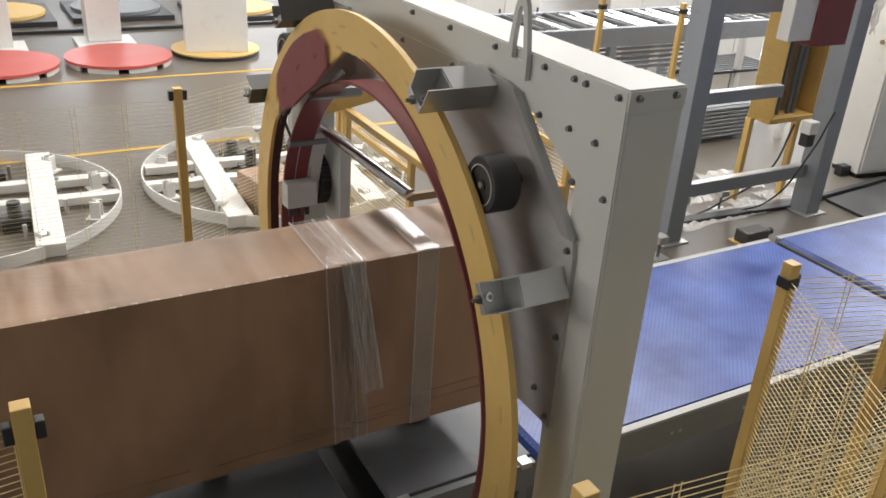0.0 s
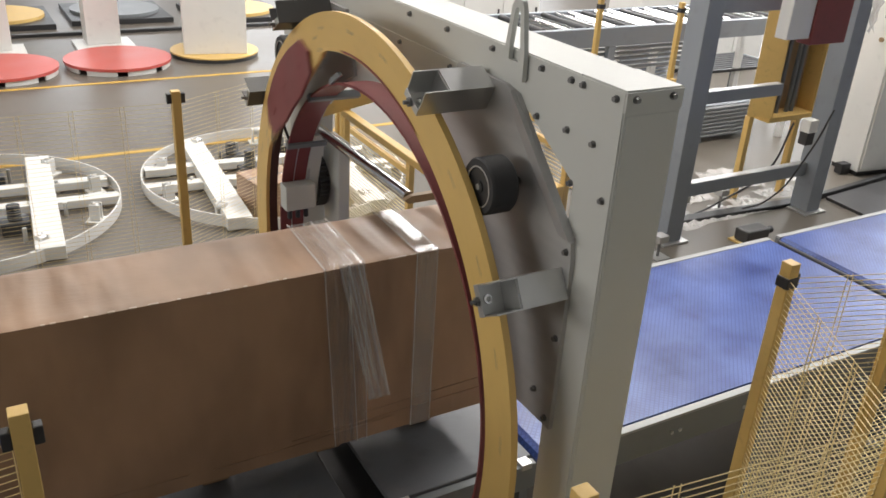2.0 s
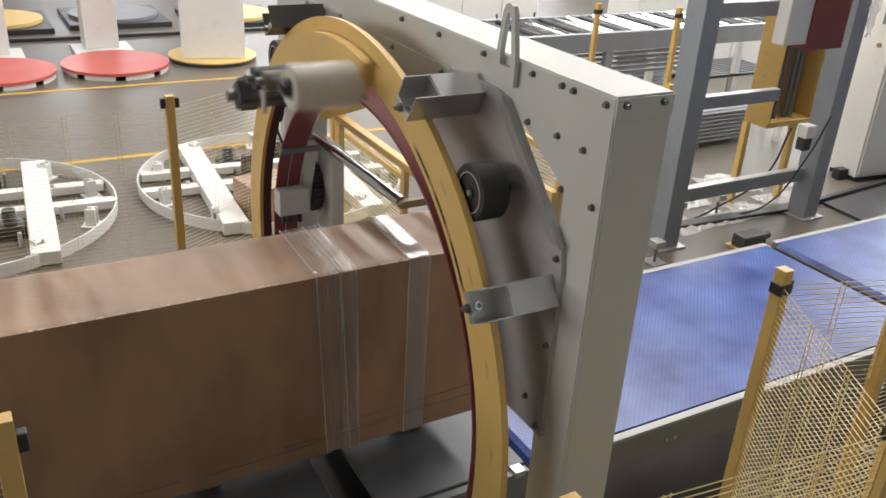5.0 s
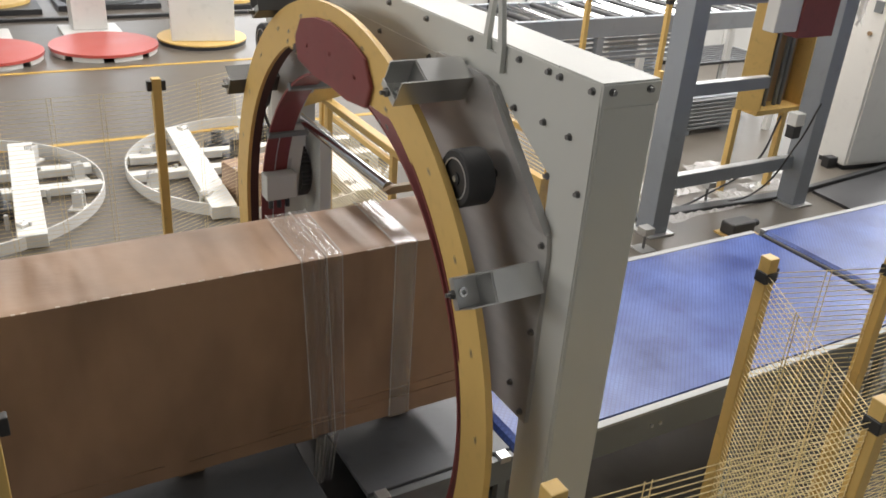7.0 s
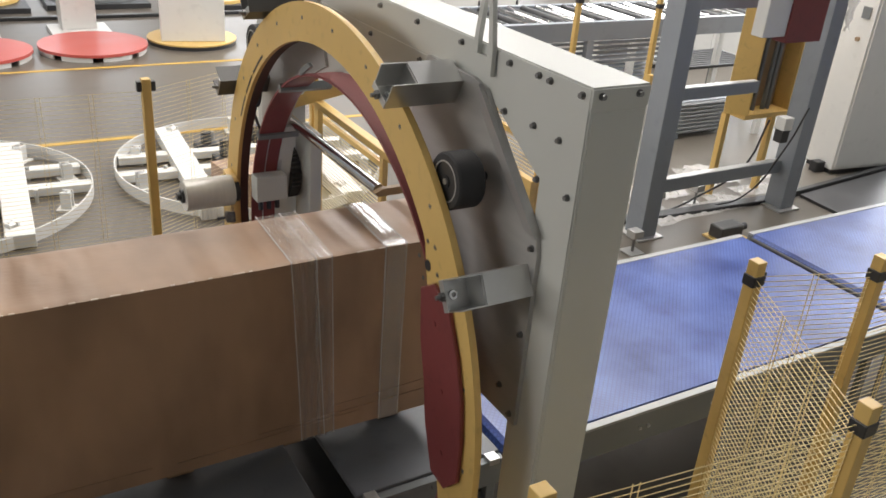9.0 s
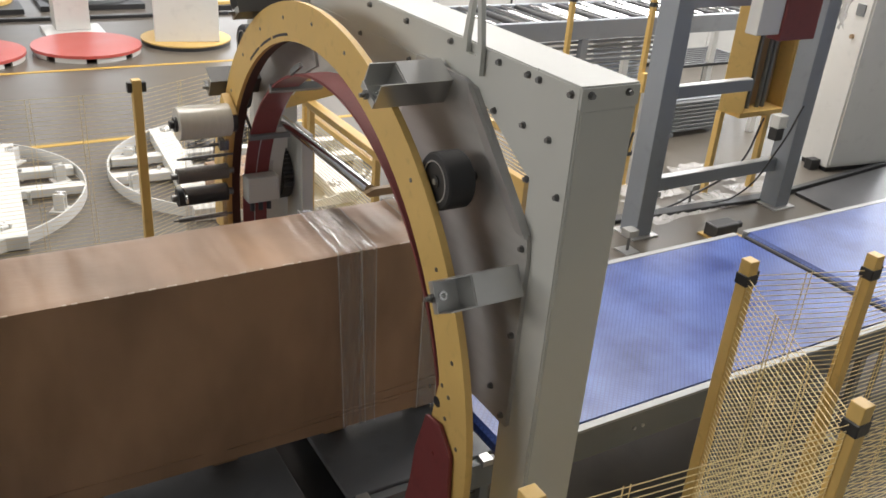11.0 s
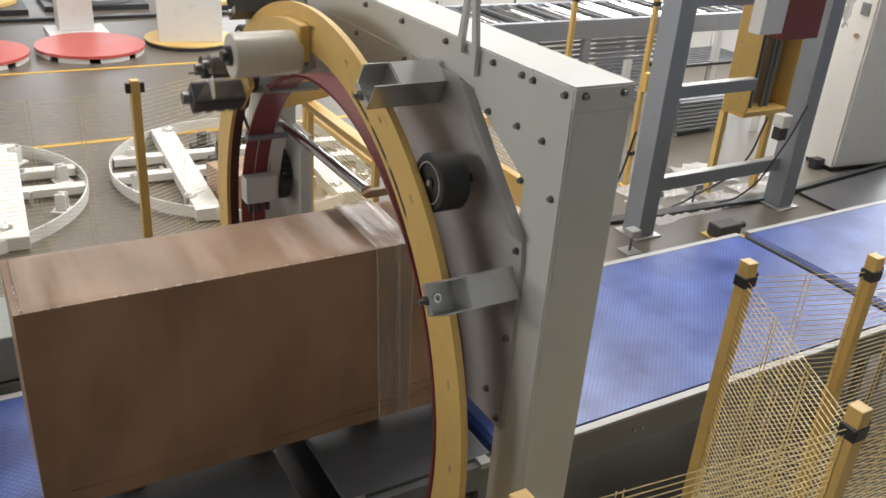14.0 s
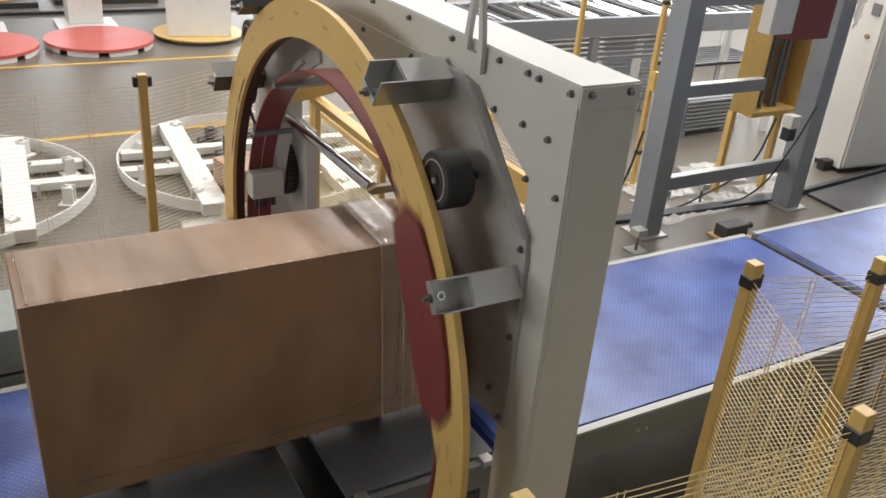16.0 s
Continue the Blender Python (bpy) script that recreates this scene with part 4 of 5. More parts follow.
# ---- turntable bases without discs ----
def open_turntable(x, y, label):
    t = thing("open_turntable", x, y, 0, label, "turntable", "open turntables")
    RT = 1.46
    bm = bm_new()
    band(bm, circle(0, 0, RT, 96), circle(0, 0, RT - 0.014, 96), 0.02, 0.14, "z")
    part("ring_wall", bm, WHITE, t, smooth=True)
    m = pose(0, 0, 0, 0, 0, -3.4)
    for bx in (-0.72, 0.72):
        bm = bm_new()
        box(bm, bx - 0.125, -1.3, 0.02, bx + 0.125, 1.2, 0.15, 0.006, m)
        part("main_beam", bm, WHITE, t)
    for yy in (0.42, -0.1):
        ln = math.sqrt(1.44**2 - yy**2)
        for x0, x1 in ((-ln, -0.847), (-0.593, 0.593), (0.847, ln)):
            bm = bm_new()
            box(bm, x0, yy - 0.07, 0.03, x1, yy + 0.07, 0.115, 0.005, m)
            part("cross_beam", bm, WHITE, t)
    for i in range(10):
        a = 10 + i * 36
        cx, cy = 1.27 * math.cos(radians(a)), 1.27 * math.sin(radians(a))
        q = pose(cx, cy, 0, 0, 0, a)
        bm = bm_new()
        box(bm, -0.05, -0.05, 0.02, 0.05, -0.03, 0.19, 0.003, q)
        box(bm, -0.05, 0.03, 0.02, 0.05, 0.05, 0.19, 0.003, q)
        box(bm, -0.09, -0.09, 0.0, 0.09, 0.09, 0.02, 0.003, q)
        w = part("wheel_bracket", bm, WHITE, t)
        bm = bm_new()
        cyl(bm, q @ Vector((0, -0.028, 0.15)), q @ Vector((0, 0.028, 0.15)), 0.045, seg=20)
        part("support_wheel", bm, ZINC, w)
    for cx, cy, h in ((-0.33, 0.62, 0.26), (-0.25, 0.15, 0.32), (0.3, 0.75, 0.24), (0.42, -0.55, 0.28)):
        bm = bm_new()
        box(bm, cx - 0.13, cy - 0.1, 0.0, cx + 0.13, cy + 0.1, 0.13, 0.015)
        cyl(bm, (cx, cy, 0.13), (cx, cy, h), 0.06, seg=20)
        mo = part("drive_motor", bm, PLASTIC, t, "black drive motor")
        for k in range(4):
            bm = bm_new()
            cyl(bm, (cx, cy, 0.15 + k * 0.025), (cx, cy, 0.16 + k * 0.025), 0.068, seg=20)
            part("fin", bm, BOLT, mo)
    bm = bm_new()
    box(bm, 0.25, -0.42, 0.02, 0.55, -0.3, 0.1, 0.01, m)
    part("chain_guard", bm, FRAME, t)
    for i in range(8):
        a = -60 + i * 40
        cx, cy = 0.95 * math.cos(radians(a)), 0.95 * math.sin(radians(a))
        bm = bm_new()
        cyl(bm, (cx, cy, 0.0), (cx, cy, 0.15), 0.02, seg=12)
        part("stud", bm, ZINC, t)
    return t


open_turntable(1.29, 5.56, "large white steel turntable base without its disc")
open_turntable(-1.87, 5.62, "large white turntable base with black motors, disc removed")


def small_carton(x, y, label, w, d, h, rz):
    t = thing("carton", x, y, 0, label, "carton", rz=rz)
    bm = bm_new()
    box(bm, -w / 2, -d / 2, 0, w / 2, d / 2, h, 0.004)
    b = part("box_body", bm, CARD, t)
    bm = bm_new()
    box(bm, -w / 2, -0.025, h + 0.0005, w / 2, 0.025, h + 0.002)
    part("tape", bm, FILM, b)
    return t


small_carton(0.93, 4.68, "small brown carton standing inside the turntable base", 0.5, 0.5, 0.4, 10)


# ---- pallet wrappers at the back ----
def pallet_wrapper(x, y, disc, label, mast_w, mast_d):
    t = thing("pallet_wrapper", x, y, 0, label, "pallet wrapper", "pallet wrappers")
    bm = bm_new()
    cyl(bm, (0, 0, 0.075), (0, 0, 0.12), 0.83, seg=72)
    part("disc", bm, disc, t, smooth=True)
    n = 8
    for i in range(n):
        a = 360 * i / n
        bm = bm_new()
        band(bm, arc(0, 0, 0.81, a, a + 34, 8), arc(0, 0, 0.78, a, a + 34, 8), 0.0, 0.074, "z", closed=False)
        part("skirt", bm, WHITE, t)
    bm = bm_new()
    box(bm, -0.48, 0.8, 0.0, 0.48, 1.75, 0.06, 0.005)
    part("base_plate", bm, WHITE, t)
    bm = bm_new()
    box(bm, -mast_w / 2, 1.25, 0.06, mast_w / 2, 1.25 + mast_d, 2.4, 0.01)
    part("mast", bm, WHITE, t)
    return t


for px, py in ((0.62, 11.32), (-1.12, 11.2), (-2.9, 11.1)):
    pallet_wrapper(px, py, TABLE_RED, "white pallet wrapper with red turntable disc", 0.56, 0.5)


def wrapped_load():
    t = thing("turntable_machine", 2.28, 11.62, 0, "yellow and black turntable with a tall white cabinet on it", "pallet wrapper")
    bm = bm_new()
    cyl(bm, (0, 0, 0.0), (0, 0, 0.06), 0.735, seg=72)
    part("skirt", bm, PLASTIC, t)
    bm = bm_new()
    cyl(bm, (0, 0, 0.061), (0, 0, 0.085), 0.745, seg=72)
    part("disc", bm, YELLOW, t)
    bm = bm_new()
    m = pose(0.05, 0, 0, 0, 0, -12)
    box(bm, -0.56, -0.4, 0.086, 0.48, 0.5, 2.3, 0.01, m)
    part("cabinet", bm, WHITE, t)
    return t


wrapped_load()


def floor_machine(x, y, label, w, d, h, mat, rz=0):
    t = thing("floor_machine", x, y, 0, label, "machine", rz=rz)
    bm = bm_new()
    box(bm, -w / 2, -d / 2, 0, w / 2, d / 2, 0.1, 0.01)
    part("base", bm, PLASTIC, t)
    bm = bm_new()
    cyl(bm, (0, 0, 0.1), (0, 0, 0.16), w * 0.45, seg=40)
    part("disc", bm, mat, t)
    bm = bm_new()
    box(bm, -0.12, d / 2 - 0.3, 0.1, 0.12, d / 2, h, 0.01)
    part("mast", bm, FRAME, t)
    return t


for i, (fx, fy, fm) in enumerate(((-0.9, 15.2, YELLOW), (1.3, 15.4, FRAME), (3.6, 15.0, YELLOW), (-3.2, 15.0, YELLOW))):
    floor_machine(fx, fy, "low black machine base with round disc at the back", 1.9, 1.9, 2.0, fm)


# ---- steel frame and machines by the second conveyor ----
def steel_frame():
    t = thing("steel_portal_frame", 4.42, 2.5, 0, "grey painted steel portal frame with rails and foot plates", "steel frame")
    for x in (0.0, 2.12):
        bm = bm_new()
        box(bm, x - 0.105, -0.12, 0.02, x + 0.105, 0.12, 4.2, 0.006)
        p = part("post", bm, PORTAL, t)
        bm = bm_new()
        box(bm, x - 0.17, -0.17, 0, x + 0.17, 0.17, 0.02, 0.003)
        part("foot_plate", bm, ZINC, p)
    for z0, z1, xe in ((0.42, 0.56, 2.013), (1.4, 1.52, 1.32), (2.28, 2.42, 1.32)):
        bm = bm_new()
        box(bm, 0.107, 0.02, z0, xe, 0.11, z1, 0.005)
        r = part("rail", bm, PORTAL, t)
        # bright strip paints the light line on top of the rail
        bm = bm_new()
        box(bm, 0.109, 0.025, z1 + 0.001, xe - 0.002, 0.105, z1 + 0.006)
        part("rail_highlight", bm, ALU, r)
    bm = bm_new()
    box(bm, 1.66, -0.16, 1.0, 1.795, -0.03, 1.14, 0.01)
    j = part("junction_box", bm, WHITE, t)
    bm = bm_new()
    box(bm, 1.67, -0.15, 0.86, 1.785, -0.04, 0.998, 0.01)
    part("socket", bm, PLASTIC, j)
    # guard panels hung in front of the second post
    bm = bm_new()
    box(bm, 0.55, -0.5, 2.12, 0.86, -0.36, 3.2, 0.01)
    part("white_guard", bm, WHITE, t)
    bm = bm_new()
    box(bm, 0.862, -0.52, 2.06, 1.36, -0.36, 3.2, 0.01)
    part("red_guard", bm, RED, t, "dull red guard panel")
    bm = bm_new()
    box(bm, 0.6, -0.36, 3.05, 2.04, -0.12, 3.15)
    part("guard_arm", bm, PORTAL, t)
    return t


steel_frame()


def small_bracket(x, y):
    t = thing("floor_bracket", x, y, 0, "zinc-plated adjustable floor bracket", "bracket")
    bm = bm_new()
    box(bm, -0.09, -0.09, 0, 0.09, 0.09, 0.01)
    part("foot_plate", bm, ZINC, t)
    bm = bm_new()
    cyl(bm, (0, 0, 0.01), (0, 0, 0.2), 0.015, seg=12)
    part("stud", bm, BOLT, t)
    bm = bm_new()
    box(bm, -0.06, -0.06, 0.17, 0.06, 0.06, 0.24, 0.004)
    part("block", bm, ALU, t)
    return t


small_bracket(4.05, 2.2)
small_bracket(5.0, 2.9)
small_bracket(5.6, 2.9)


def yellow_lift():
    t = thing("yellow_lift_column", 6.13, 2.89, 0, "yellow sheet-steel lift column on legs with shaft rods", "machine")
    top = 3.4
    bm = bm_new()
    prism(bm, [(0, 0), (-0.2, 0.17), (-0.18, 0.19), (0.02, 0.02)], 1.0, top, "z")
    part("angled_plate", bm, YELLOW, t)
    bm = bm_new()
    box(bm, 0.021, 0.022, 1.0, 0.045, 0.3, top, 0.003)
    box(bm, 0.72, 0.04, 1.0, 0.9, 0.07, top, 0.003)
    box(bm, 0.72, 0.071, 1.0, 0.745, 0.3, top, 0.003)
    part("side_plate", bm, YELLOW, t)
    bm = bm_new()
    box(bm, 0.046, 0.27, 1.0, 0.719, 0.3, top)
    part("back_plate", bm, BRONZE, t, "brown worn back plate")
    bm = bm_new()
    box(bm, 0.0, 0.02, 0.94, 0.9, 0.3, 0.998, 0.004)
    part("bottom_plate", bm, YELLOW, t)
    for x, y in ((-0.15, 0.17), (0.55, 0.1)):
        bm = bm_new()
        box(bm, x - 0.035, y - 0.035, 0, x + 0.035, y + 0.035, 0.938 if x > 0 else 1.0, 0.003)
        part("leg", bm, YELLOW, t)
    for x in (0.16, 0.25, 0.42, 0.5):
        bm = bm_new()
        cyl(bm, (x, 0.16, 1.0), (x, 0.16, 3.3), 0.026, seg=14)
        part("rod", bm, FRAME, t)
    return t


yellow_lift()


def cabinet():
    t = thing("control_cabinet", 8.12, 3.0, 0, "tall white control cabinet with a closed door", "cabinet", rz=-8)
    bm = bm_new()
    box(bm, 0, 0, 0.06, 1.1, 0.46, 2.5, 0.008)
    b = part("body", bm, WHITE, t)
    bm = bm_new()
    box(bm, 0.03, -0.02, 0.1, 1.07, -0.001, 2.46, 0.004)
    d = part("door", bm, WHITE, b)
    bm = bm_new()
    box(bm, 0.95, -0.05, 1.1, 0.98, -0.021, 1.28, 0.004)
    part("handle", bm, PLASTIC, d)
    bm = bm_new()
    cyl(bm, (-0.001, 0.16, 1.71), (-0.03, 0.16, 1.71), 0.028, seg=20)
    part("knob", bm, BRONZE, b, "brown rotary switch knob")
    bm = bm_new()
    box(bm, -0.012, 0.07, 1.96, -0.001, 0.2, 2.1, 0.003)
    part("vent_plate", bm, FRAME, b)
    bm = bm_new()
    box(bm, 0.02, 0.02, 0, 1.08, 0.44, 0.06)
    part("plinth", bm, PLASTIC, t)
    bm = bm_new()
    box(bm, -0.16, 0.1, 0, -0.01, 0.22, 0.14, 0.01)
    part("cable_inlet", bm, PLASTIC, t, "black cable inlet box")
    return t


cabinet()


def back_conveyor():
    t = thing("back_conveyor", 3.4, 4.6, 0, "grey roller conveyor frame with louvred side panels", "conveyor")
    bm = bm_new()
    box(bm, 0, -0.04, 1.5, 5.2, 0.04, 1.72, 0.006)
    part("side_beam", bm, PORTAL, t)
    bm = bm_new()
    box(bm, 0, 0.96, 1.5, 5.2, 1.04, 1.72, 0.006)
    part("side_beam", bm, PORTAL, t)
    for i in range(24):
        bm = bm_new()
        cyl(bm, (0.15 + i * 0.21, 0.05, 1.69), (0.15 + i * 0.21, 0.95, 1.69), 0.04, seg=16)
        part("roller", bm, CHROME if i % 3 else PLASTIC, t)
    for x in (0.1, 1.75, 3.4, 5.1):
        for y in (0, 1.0):
            bm = bm_new()
            box(bm, x - 0.05, y - 0.038, 0, x + 0.05, y + 0.038, 1.5, 0.004)
            part("leg", bm, PORTAL if x < 3 else WHITE, t)
    for x in (0.2, 1.6):
        for i in range(5):
            bm = bm_new()
            z = 1.19 + i * 0.06
            box(bm, x, 0.05, z, x + 1.4, 0.075, z + 0.035, 0, )
            part("louvre", bm, PORTAL, t)
    return t


back_conveyor()


def louvred_machine(x, y, w, d, z0, z1, mat, slat, label):
    t = thing("louvred_machine", x, y, 0, label, "machine")
    for xx in (0.05, w - 0.05):
        for yy in (0.05, d - 0.05):
            bm = bm_new()
            box(bm, xx - 0.04, yy - 0.04, 0, xx + 0.04, yy + 0.04, z0, 0.003)
            part("leg", bm, mat, t)
    bm = bm_new()
    box(bm, 0, 0.03, z0, w, d, z1, 0.006)
    b = part("body", bm, mat, t)
    n = int((z1 - z0) / 0.055)
    for i in range(n):
        bm = bm_new()
        z = z0 + 0.03 + i * 0.055
        prism(bm, [(0.0, z), (0.028, z + 0.018), (0.028, z + 0.03), (0.0, z + 0.008)], 0.04, w - 0.04, "x")
        part("louvre", bm, slat, b)
    return t


louvred_machine(7.05, 4.75, 1.05, 0.4, 0.06, 0.52, PORTAL, FRAME, "dark grey louvred machine housing on the floor")
louvred_machine(6.45, 5.9, 1.0, 0.5, 0.12, 1.22, WHITE, PORTAL, "white louvred machine housing on short legs")


def film_scrap(x, y, seed, size):
    t = thing("film_scrap", x, y, 0, "crumpled clear plastic film scrap on the floor", "film scrap")
    rnd = random.Random(seed)
    bm = bm_new()
    bmesh.ops.create_grid(bm, x_segments=9, y_segments=7, size=size)
    for v in bm.verts:
        k = rnd.random()
        v.co += Vector((0.3 * size * (rnd.random() - 0.5), 0.3 * size * (rnd.random() - 0.5), 0))
        v.co.z = 0.006 + 0.16 * size * k
    part("sheet", bm, FILM_GLINT, t)
    return t


for i, (fx, fy, fs) in enumerate(((5.5, 3.3, 0.22), (6.4, 3.5, 0.3), (5.0, 3.05, 0.16), (7.1, 3.4, 0.25), (6.0, 2.85, 0.18))):
    film_scrap(fx, fy, i, fs)


def film_heap(x, y, length, depth, rz, seed):
    t = thing("film_heap", x, y, 0, "long crumpled sheet of clear plastic film on the floor", "plastic film", rz=rz)
    bm = bm_new()
    n, m = 44, 9
    grid = []
    for i in range(n + 1):
        row = []
        for j in range(m + 1):
            p = Vector((length * i / n, depth * (j / m - 0.5), 0))
            k = noise.noise(Vector((p.x * 7, p.y * 9, seed))) + 0.5 * noise.noise(Vector((p.x * 19, p.y * 23, seed + 5)))
            edge = min(1.0, 4 * (1 - abs(2 * j / m - 1)))
            row.append(bm.verts.new((p.x + 0.03 * k, p.y * (1 + 0.35 * noise.noise(Vector((p.x * 3, seed, 0)))), 0.008 + edge * 0.05 * abs(k))))
        grid.append(row)
    for i in range(n):
        for j in range(m):
            bm.faces.new((grid[i][j], grid[i + 1][j], grid[i + 1][j + 1], grid[i][j + 1]))
    part("sheet", bm, FILM_GLINT, t)
    return t


film_heap(4.75, 2.72, 1.55, 0.3, 2, 1.3)
film_heap(4.95, 3.35, 1.2, 0.35, 10, 4.7)
film_heap(6.35, 3.0, 0.9, 0.3, -6, 8.1)


def hanging_film(x, y, z0, z1, w):
    t = thing("hanging_film", x, y, 0, "torn clear plastic film hanging beside the steel post", "plastic film")
    bm = bm_new()
    n, m = 12, 6
    rows = []
    for i in range(n + 1):
        u = i / n
        rows.append([bm.verts.new((w * (k / m) * (0.5 + 0.5 * u) + 0.03 * noise.noise(Vector((u * 5, k, 2))), -0.05 + 0.06 * noise.noise(Vector((u * 6, k * 1.3, 7))), z0 + (z1 - z0) * u + (0.06 * noise.noise(Vector((k * 2.1, 3, 1))) if i == 0 else 0))) for k in range(m + 1)])
    for i in range(n):
        for k in range(m):
            bm.faces.new((rows[i][k], rows[i][k + 1], rows[i + 1][k + 1], rows[i + 1][k]))
    part("sheet", bm, FILM_GLINT, t)
    return t


hanging_film(6.6, 2.39, 2.05, 2.75, 0.2)


def cable(pts, r, label):
    t = thing("cable", 0, 0, 0, label, "cable")
    cu = bpy.data.curves.new("cable_run", "CURVE")
    cu.dimensions, cu.bevel_depth, cu.bevel_resolution = "3D", r, 2
    sp = cu.splines.new("BEZIER")
    sp.bezier_points.add(len(pts) - 1)
    for b, p in zip(sp.bezier_points, pts):
        b.co = p
        b.handle_left_type = b.handle_right_type = "AUTO"
    cu.materials.append(PLASTIC)
    o = new("cable_run", cu)
    o.parent = t
    return t


cable([(4.2, 2.55, 1.1), (4.12, 2.6, 0.6), (3.95, 2.7, 0.12), (3.7, 2.75, 0.02)], 0.012, "black cable running down the steel post")
cable([(6.28, 2.7, 1.0), (6.1, 2.75, 0.45), (5.6, 2.9, 0.08), (5.0, 2.8, 0.02)], 0.012, "black cable sagging from the steel post to the floor")
cable([(6.35, 2.3, 1.25), (6.2, 2.35, 0.8), (6.0, 2.6, 0.15), (5.7, 2.75, 0.02)], 0.01, "thin black cable beside the steel post")


def floor_motor(x, y):
    t = thing("floor_motor", x, y, 0, "small dark motor block beside the belt conveyor", "motor")
    bm = bm_new()
    box(bm, -0.17, -0.09, 0.02, 0.16, 0.09, 0.16, 0.02)
    part("housing", bm, TRAY, t)
    bm = bm_new()
    box(bm, -0.2, -0.13, 0, 0.2, 0.13, 0.02, 0.003)
    part("plate", bm, YELLOW, t)
    bm = bm_new()
    cyl(bm, (0.16, 0, 0.09), (0.27, 0, 0.09), 0.04, seg=20)
    part("shaft_cover", bm, PLASTIC, t)
    return t


floor_motor(5.25, 2.1)


def white_cabinet(x, y, w, d, h, label):
    t = thing("white_cabinet", x, y, 0, label, "cabinet")
    bm = bm_new()
    box(bm, 0, 0, 0.08, w, d, h, 0.01)
    b = part("body", bm, WHITE, t)
    n = max(2, round(w / 0.8))
    for i in range(n):
        bm = bm_new()
        box(bm, i * w / n + 0.02, -0.018, 0.12, (i + 1) * w / n - 0.02, -0.001, h - 0.04, 0.004)
        d_ = part("door", bm, WHITE, b)
        bm = bm_new()
        box(bm, (i + 1) * w / n - 0.1, -0.04, h * 0.5, (i + 1) * w / n - 0.07, -0.019, h * 0.5 + 0.14, 0.003)
        part("handle", bm, PLASTIC, d_)
    bm = bm_new()
    box(bm, 0.03, 0.03, 0, w - 0.03, d - 0.03, 0.08)
    part("plinth", bm, PLASTIC, t)
    return t


white_cabinet(8.6, 8.0, 3.2, 0.8, 1.5, "low white cabinet row with handles at the back")
white_cabinet(5.2, 9.5, 2.4, 0.9, 1.7, "white cabinet with handles at the back")


def dark_table(x, y):
    t = thing("work_table", x, y, 0, "dark steel work table with a slatted top", "table")
    for i in range(9):
        bm = bm_new()
        box(bm, 0.05, i * 0.1, 0.72, 1.45, i * 0.1 + 0.07, 0.76, 0.003)
        part("slat", bm, PLASTIC, t)
    for x0 in (0, 1.45):
        bm = bm_new()
        box(bm, x0, 0, 0.7, x0 + 0.05, 0.87, 0.77)
        part("frame", bm, FRAME, t)
        for y0 in (0, 0.82):
            bm = bm_new()
            box(bm, x0, y0, 0, x0 + 0.05, y0 + 0.05, 0.7)
            part("leg", bm, FRAME, t)
    return t


dark_table(7.85, 5.55)


def floor_rail(x0, x1, y):
    t = thing("floor_rail", x0, y, 0, "long dark steel rail lying across the floor", "rail")
    bm = bm_new()
    box(bm, 0, -0.05, 0, x1 - x0, 0.05, 0.06, 0.006)
    part("rail", bm, PLASTIC, t)
    return t


floor_rail(-6, 5, 13.7)
for q in ((4.42, 4.0), (5.2, 3.6)):
    t_post = thing("fence_post", *q, 0, "yellow square fence post by the back conveyor", "fence post")
    post_parts(t_post, 0, 0)
    if q[0] > 5:
        bm = bm_new()
        box(bm, -0.03, -0.085, 1.14, 0.03, -0.028, 1.36, 0.006)
        part("lock_box", bm, YELLOW, t_post)


def floor_platform():
    t = thing("floor_platform", 6.95, 1.15, 0, "low dark steel platform on the floor beside the belt", "platform")
    bm = bm_new()
    prism(bm, [(0, 0), (0.1, 1.45), (3.4, 1.75), (3.4, 0)], 0.0, 0.035, "z")
    part("deck", bm, DECK, t)
    bm = bm_new()
    box(bm, 0.1, 1.46, 0, 3.4, 1.53, 0.07, 0.008, pose(0, 0.0, 0, 0, 0, 5.2))
    part("kerb", bm, PLASTIC, t)
    return t


floor_platform()


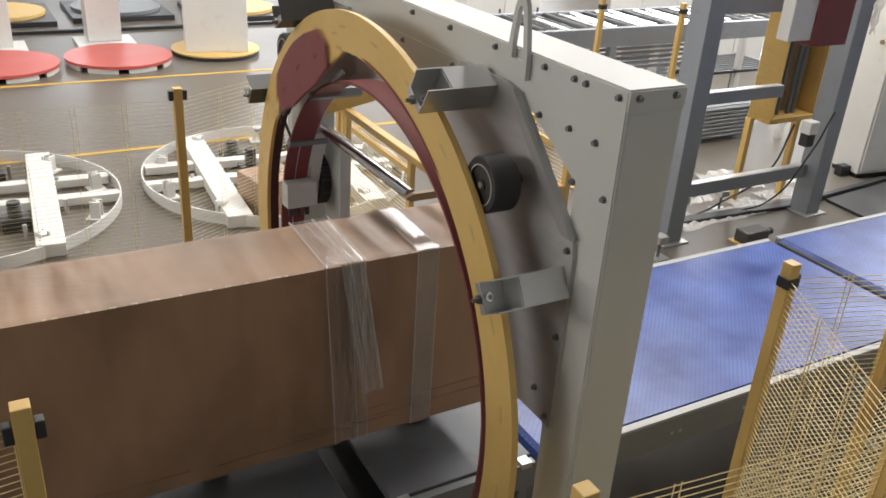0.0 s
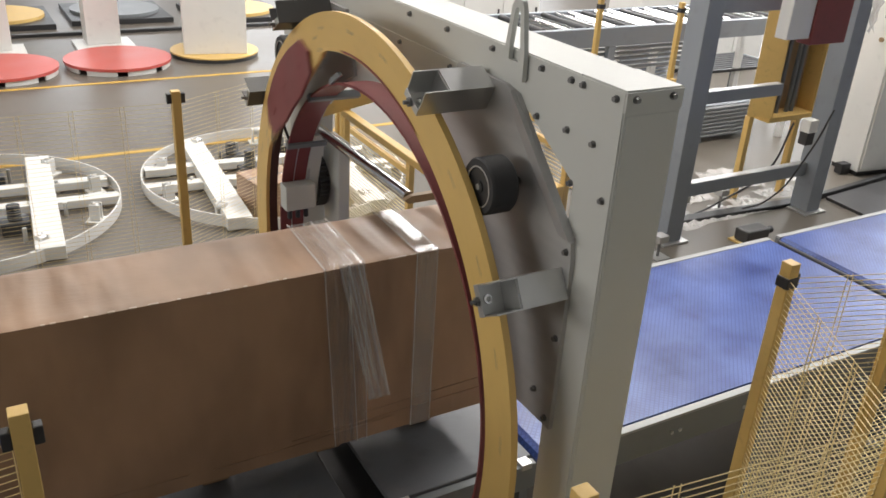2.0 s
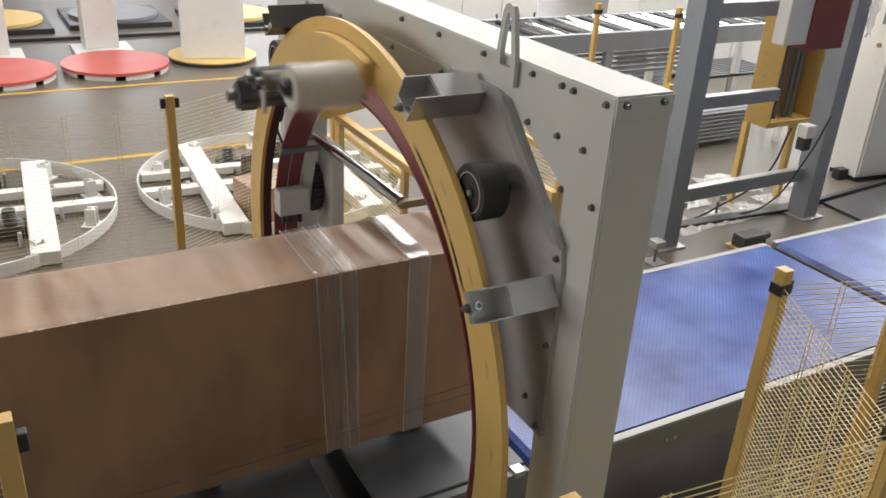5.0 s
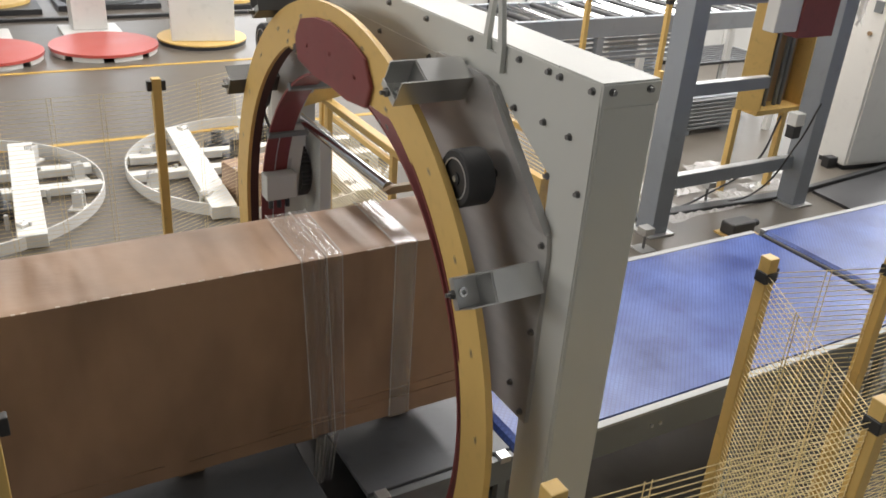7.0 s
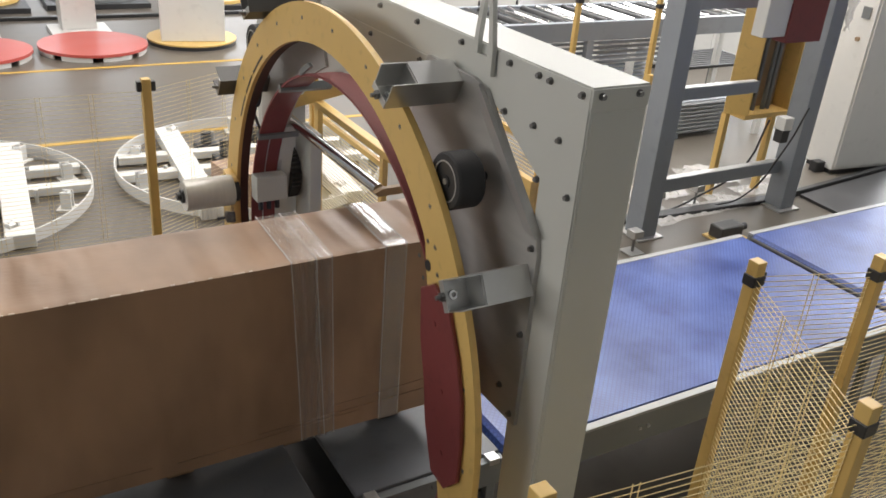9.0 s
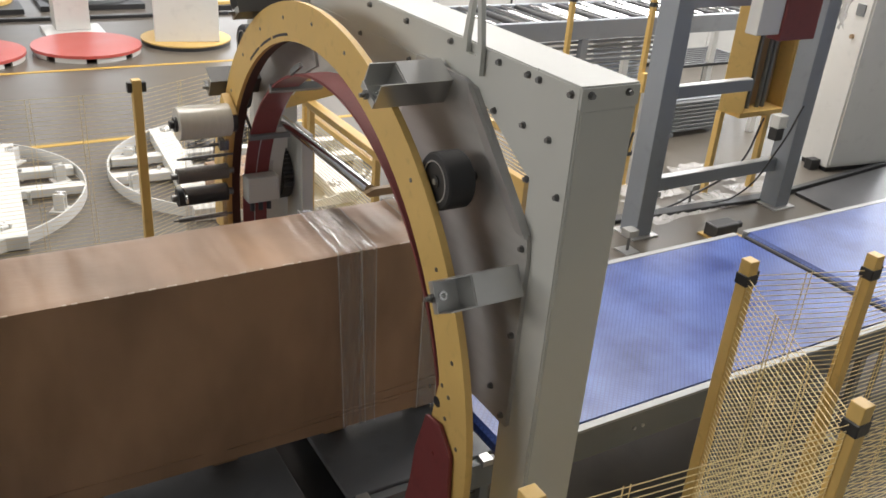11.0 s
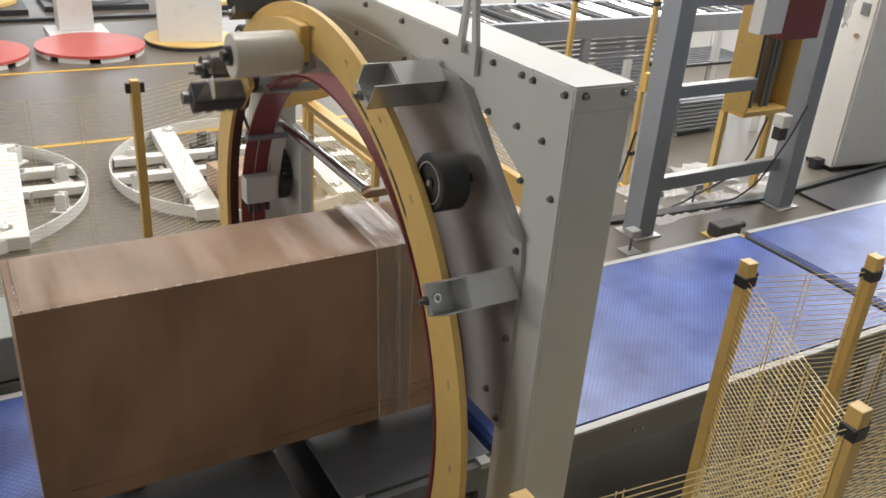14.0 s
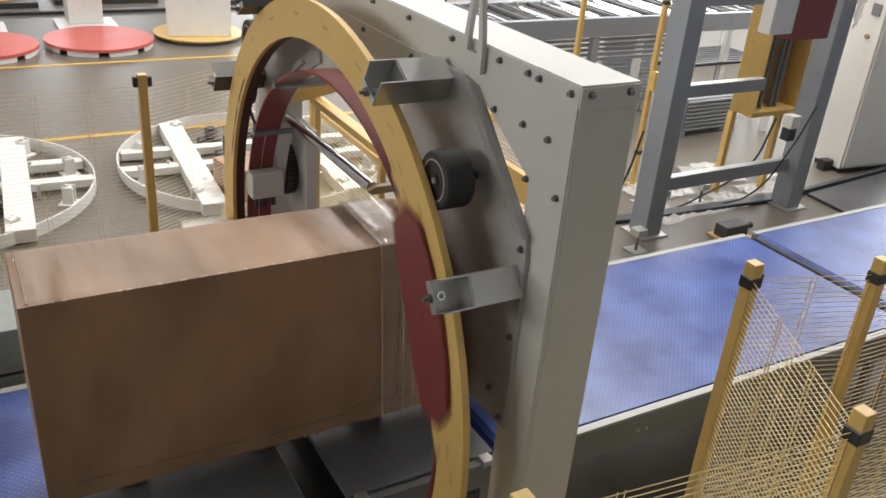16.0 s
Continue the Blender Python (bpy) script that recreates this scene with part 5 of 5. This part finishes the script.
def drive_cabinet(x, y):
    t = thing("drive_cabinet", x, y, 0, "low grey-green drive cabinet with a louvred panel beside the infeed belt", "cabinet")
    bm = bm_new()
    box(bm, 0, 0, 0.06, 0.9, 0.45, 0.84, 0.006)
    body = part("lower_body", bm, GREENISH, t)
    bm = bm_new()
    box(bm, 0.02, 0.02, 0.84, 0.88, 0.43, 0.86)
    part("gap", bm, PLASTIC, t)
    bm = bm_new()
    box(bm, 0, 0, 0.86, 0.9, 0.45, 1.12, 0.006)
    part("upper_body", bm, GREENISH, t)
    for i in range(7):
        bm = bm_new()
        box(bm, 0.08, -0.008, 0.5 + i * 0.042, 0.6, -0.001, 0.52 + i * 0.042, 0.002)
        part("louvre", bm, PLASTIC, body)
    bm = bm_new()
    box(bm, 0.03, 0.03, 0, 0.87, 0.42, 0.06)
    part("plinth", bm, PLASTIC, t)
    return t


drive_cabinet(-2.15, 0.95)


def cable_tray(pts, label):
    t = thing("floor_cable_duct", 0, 0, 0, label, "cable duct")
    for (xa, ya), (xb, yb) in zip(pts, pts[1:]):
        bm = bm_new()
        L = math.hypot(xb - xa, yb - ya)
        box(bm, 0, -0.07, 0.0, L, 0.07, 0.045, 0.01, pose(xa, ya, 0, 0, 0, math.degrees(math.atan2(yb - ya, xb - xa))))
        part("duct", bm, PLASTIC, t)
    return t


cable_tray([(3.2, 2.95), (4.7, 2.78), (6.9, 2.64)], "black rubber cable duct lying on the floor")


# ---- motion ----
def motions():
    rows = []
    steps = 160
    for i in range(steps + 1):
        s = i * 0.1
        rows.append((s, pose(XR, 0, ZC, ring_angle(s), 0, 0)))
    walk(RING, rows)
    walk(WEB, [(i * 0.1, web_pose(i * 0.1)) for i in range(steps + 1)])
    shift = ((0, 0), (9.2, 0), (9.6, 0.02), (10.2, 0.11), (11.3, 0.29), (11.5, 0.315), (12.0, 0.38), (12.5, 0.435), (12.8, 0.445), (16, 0.445))
    walk(CARTON, [(s, pose(BX0 + d, BY0, 0.903)) for s, d in shift])


motions()
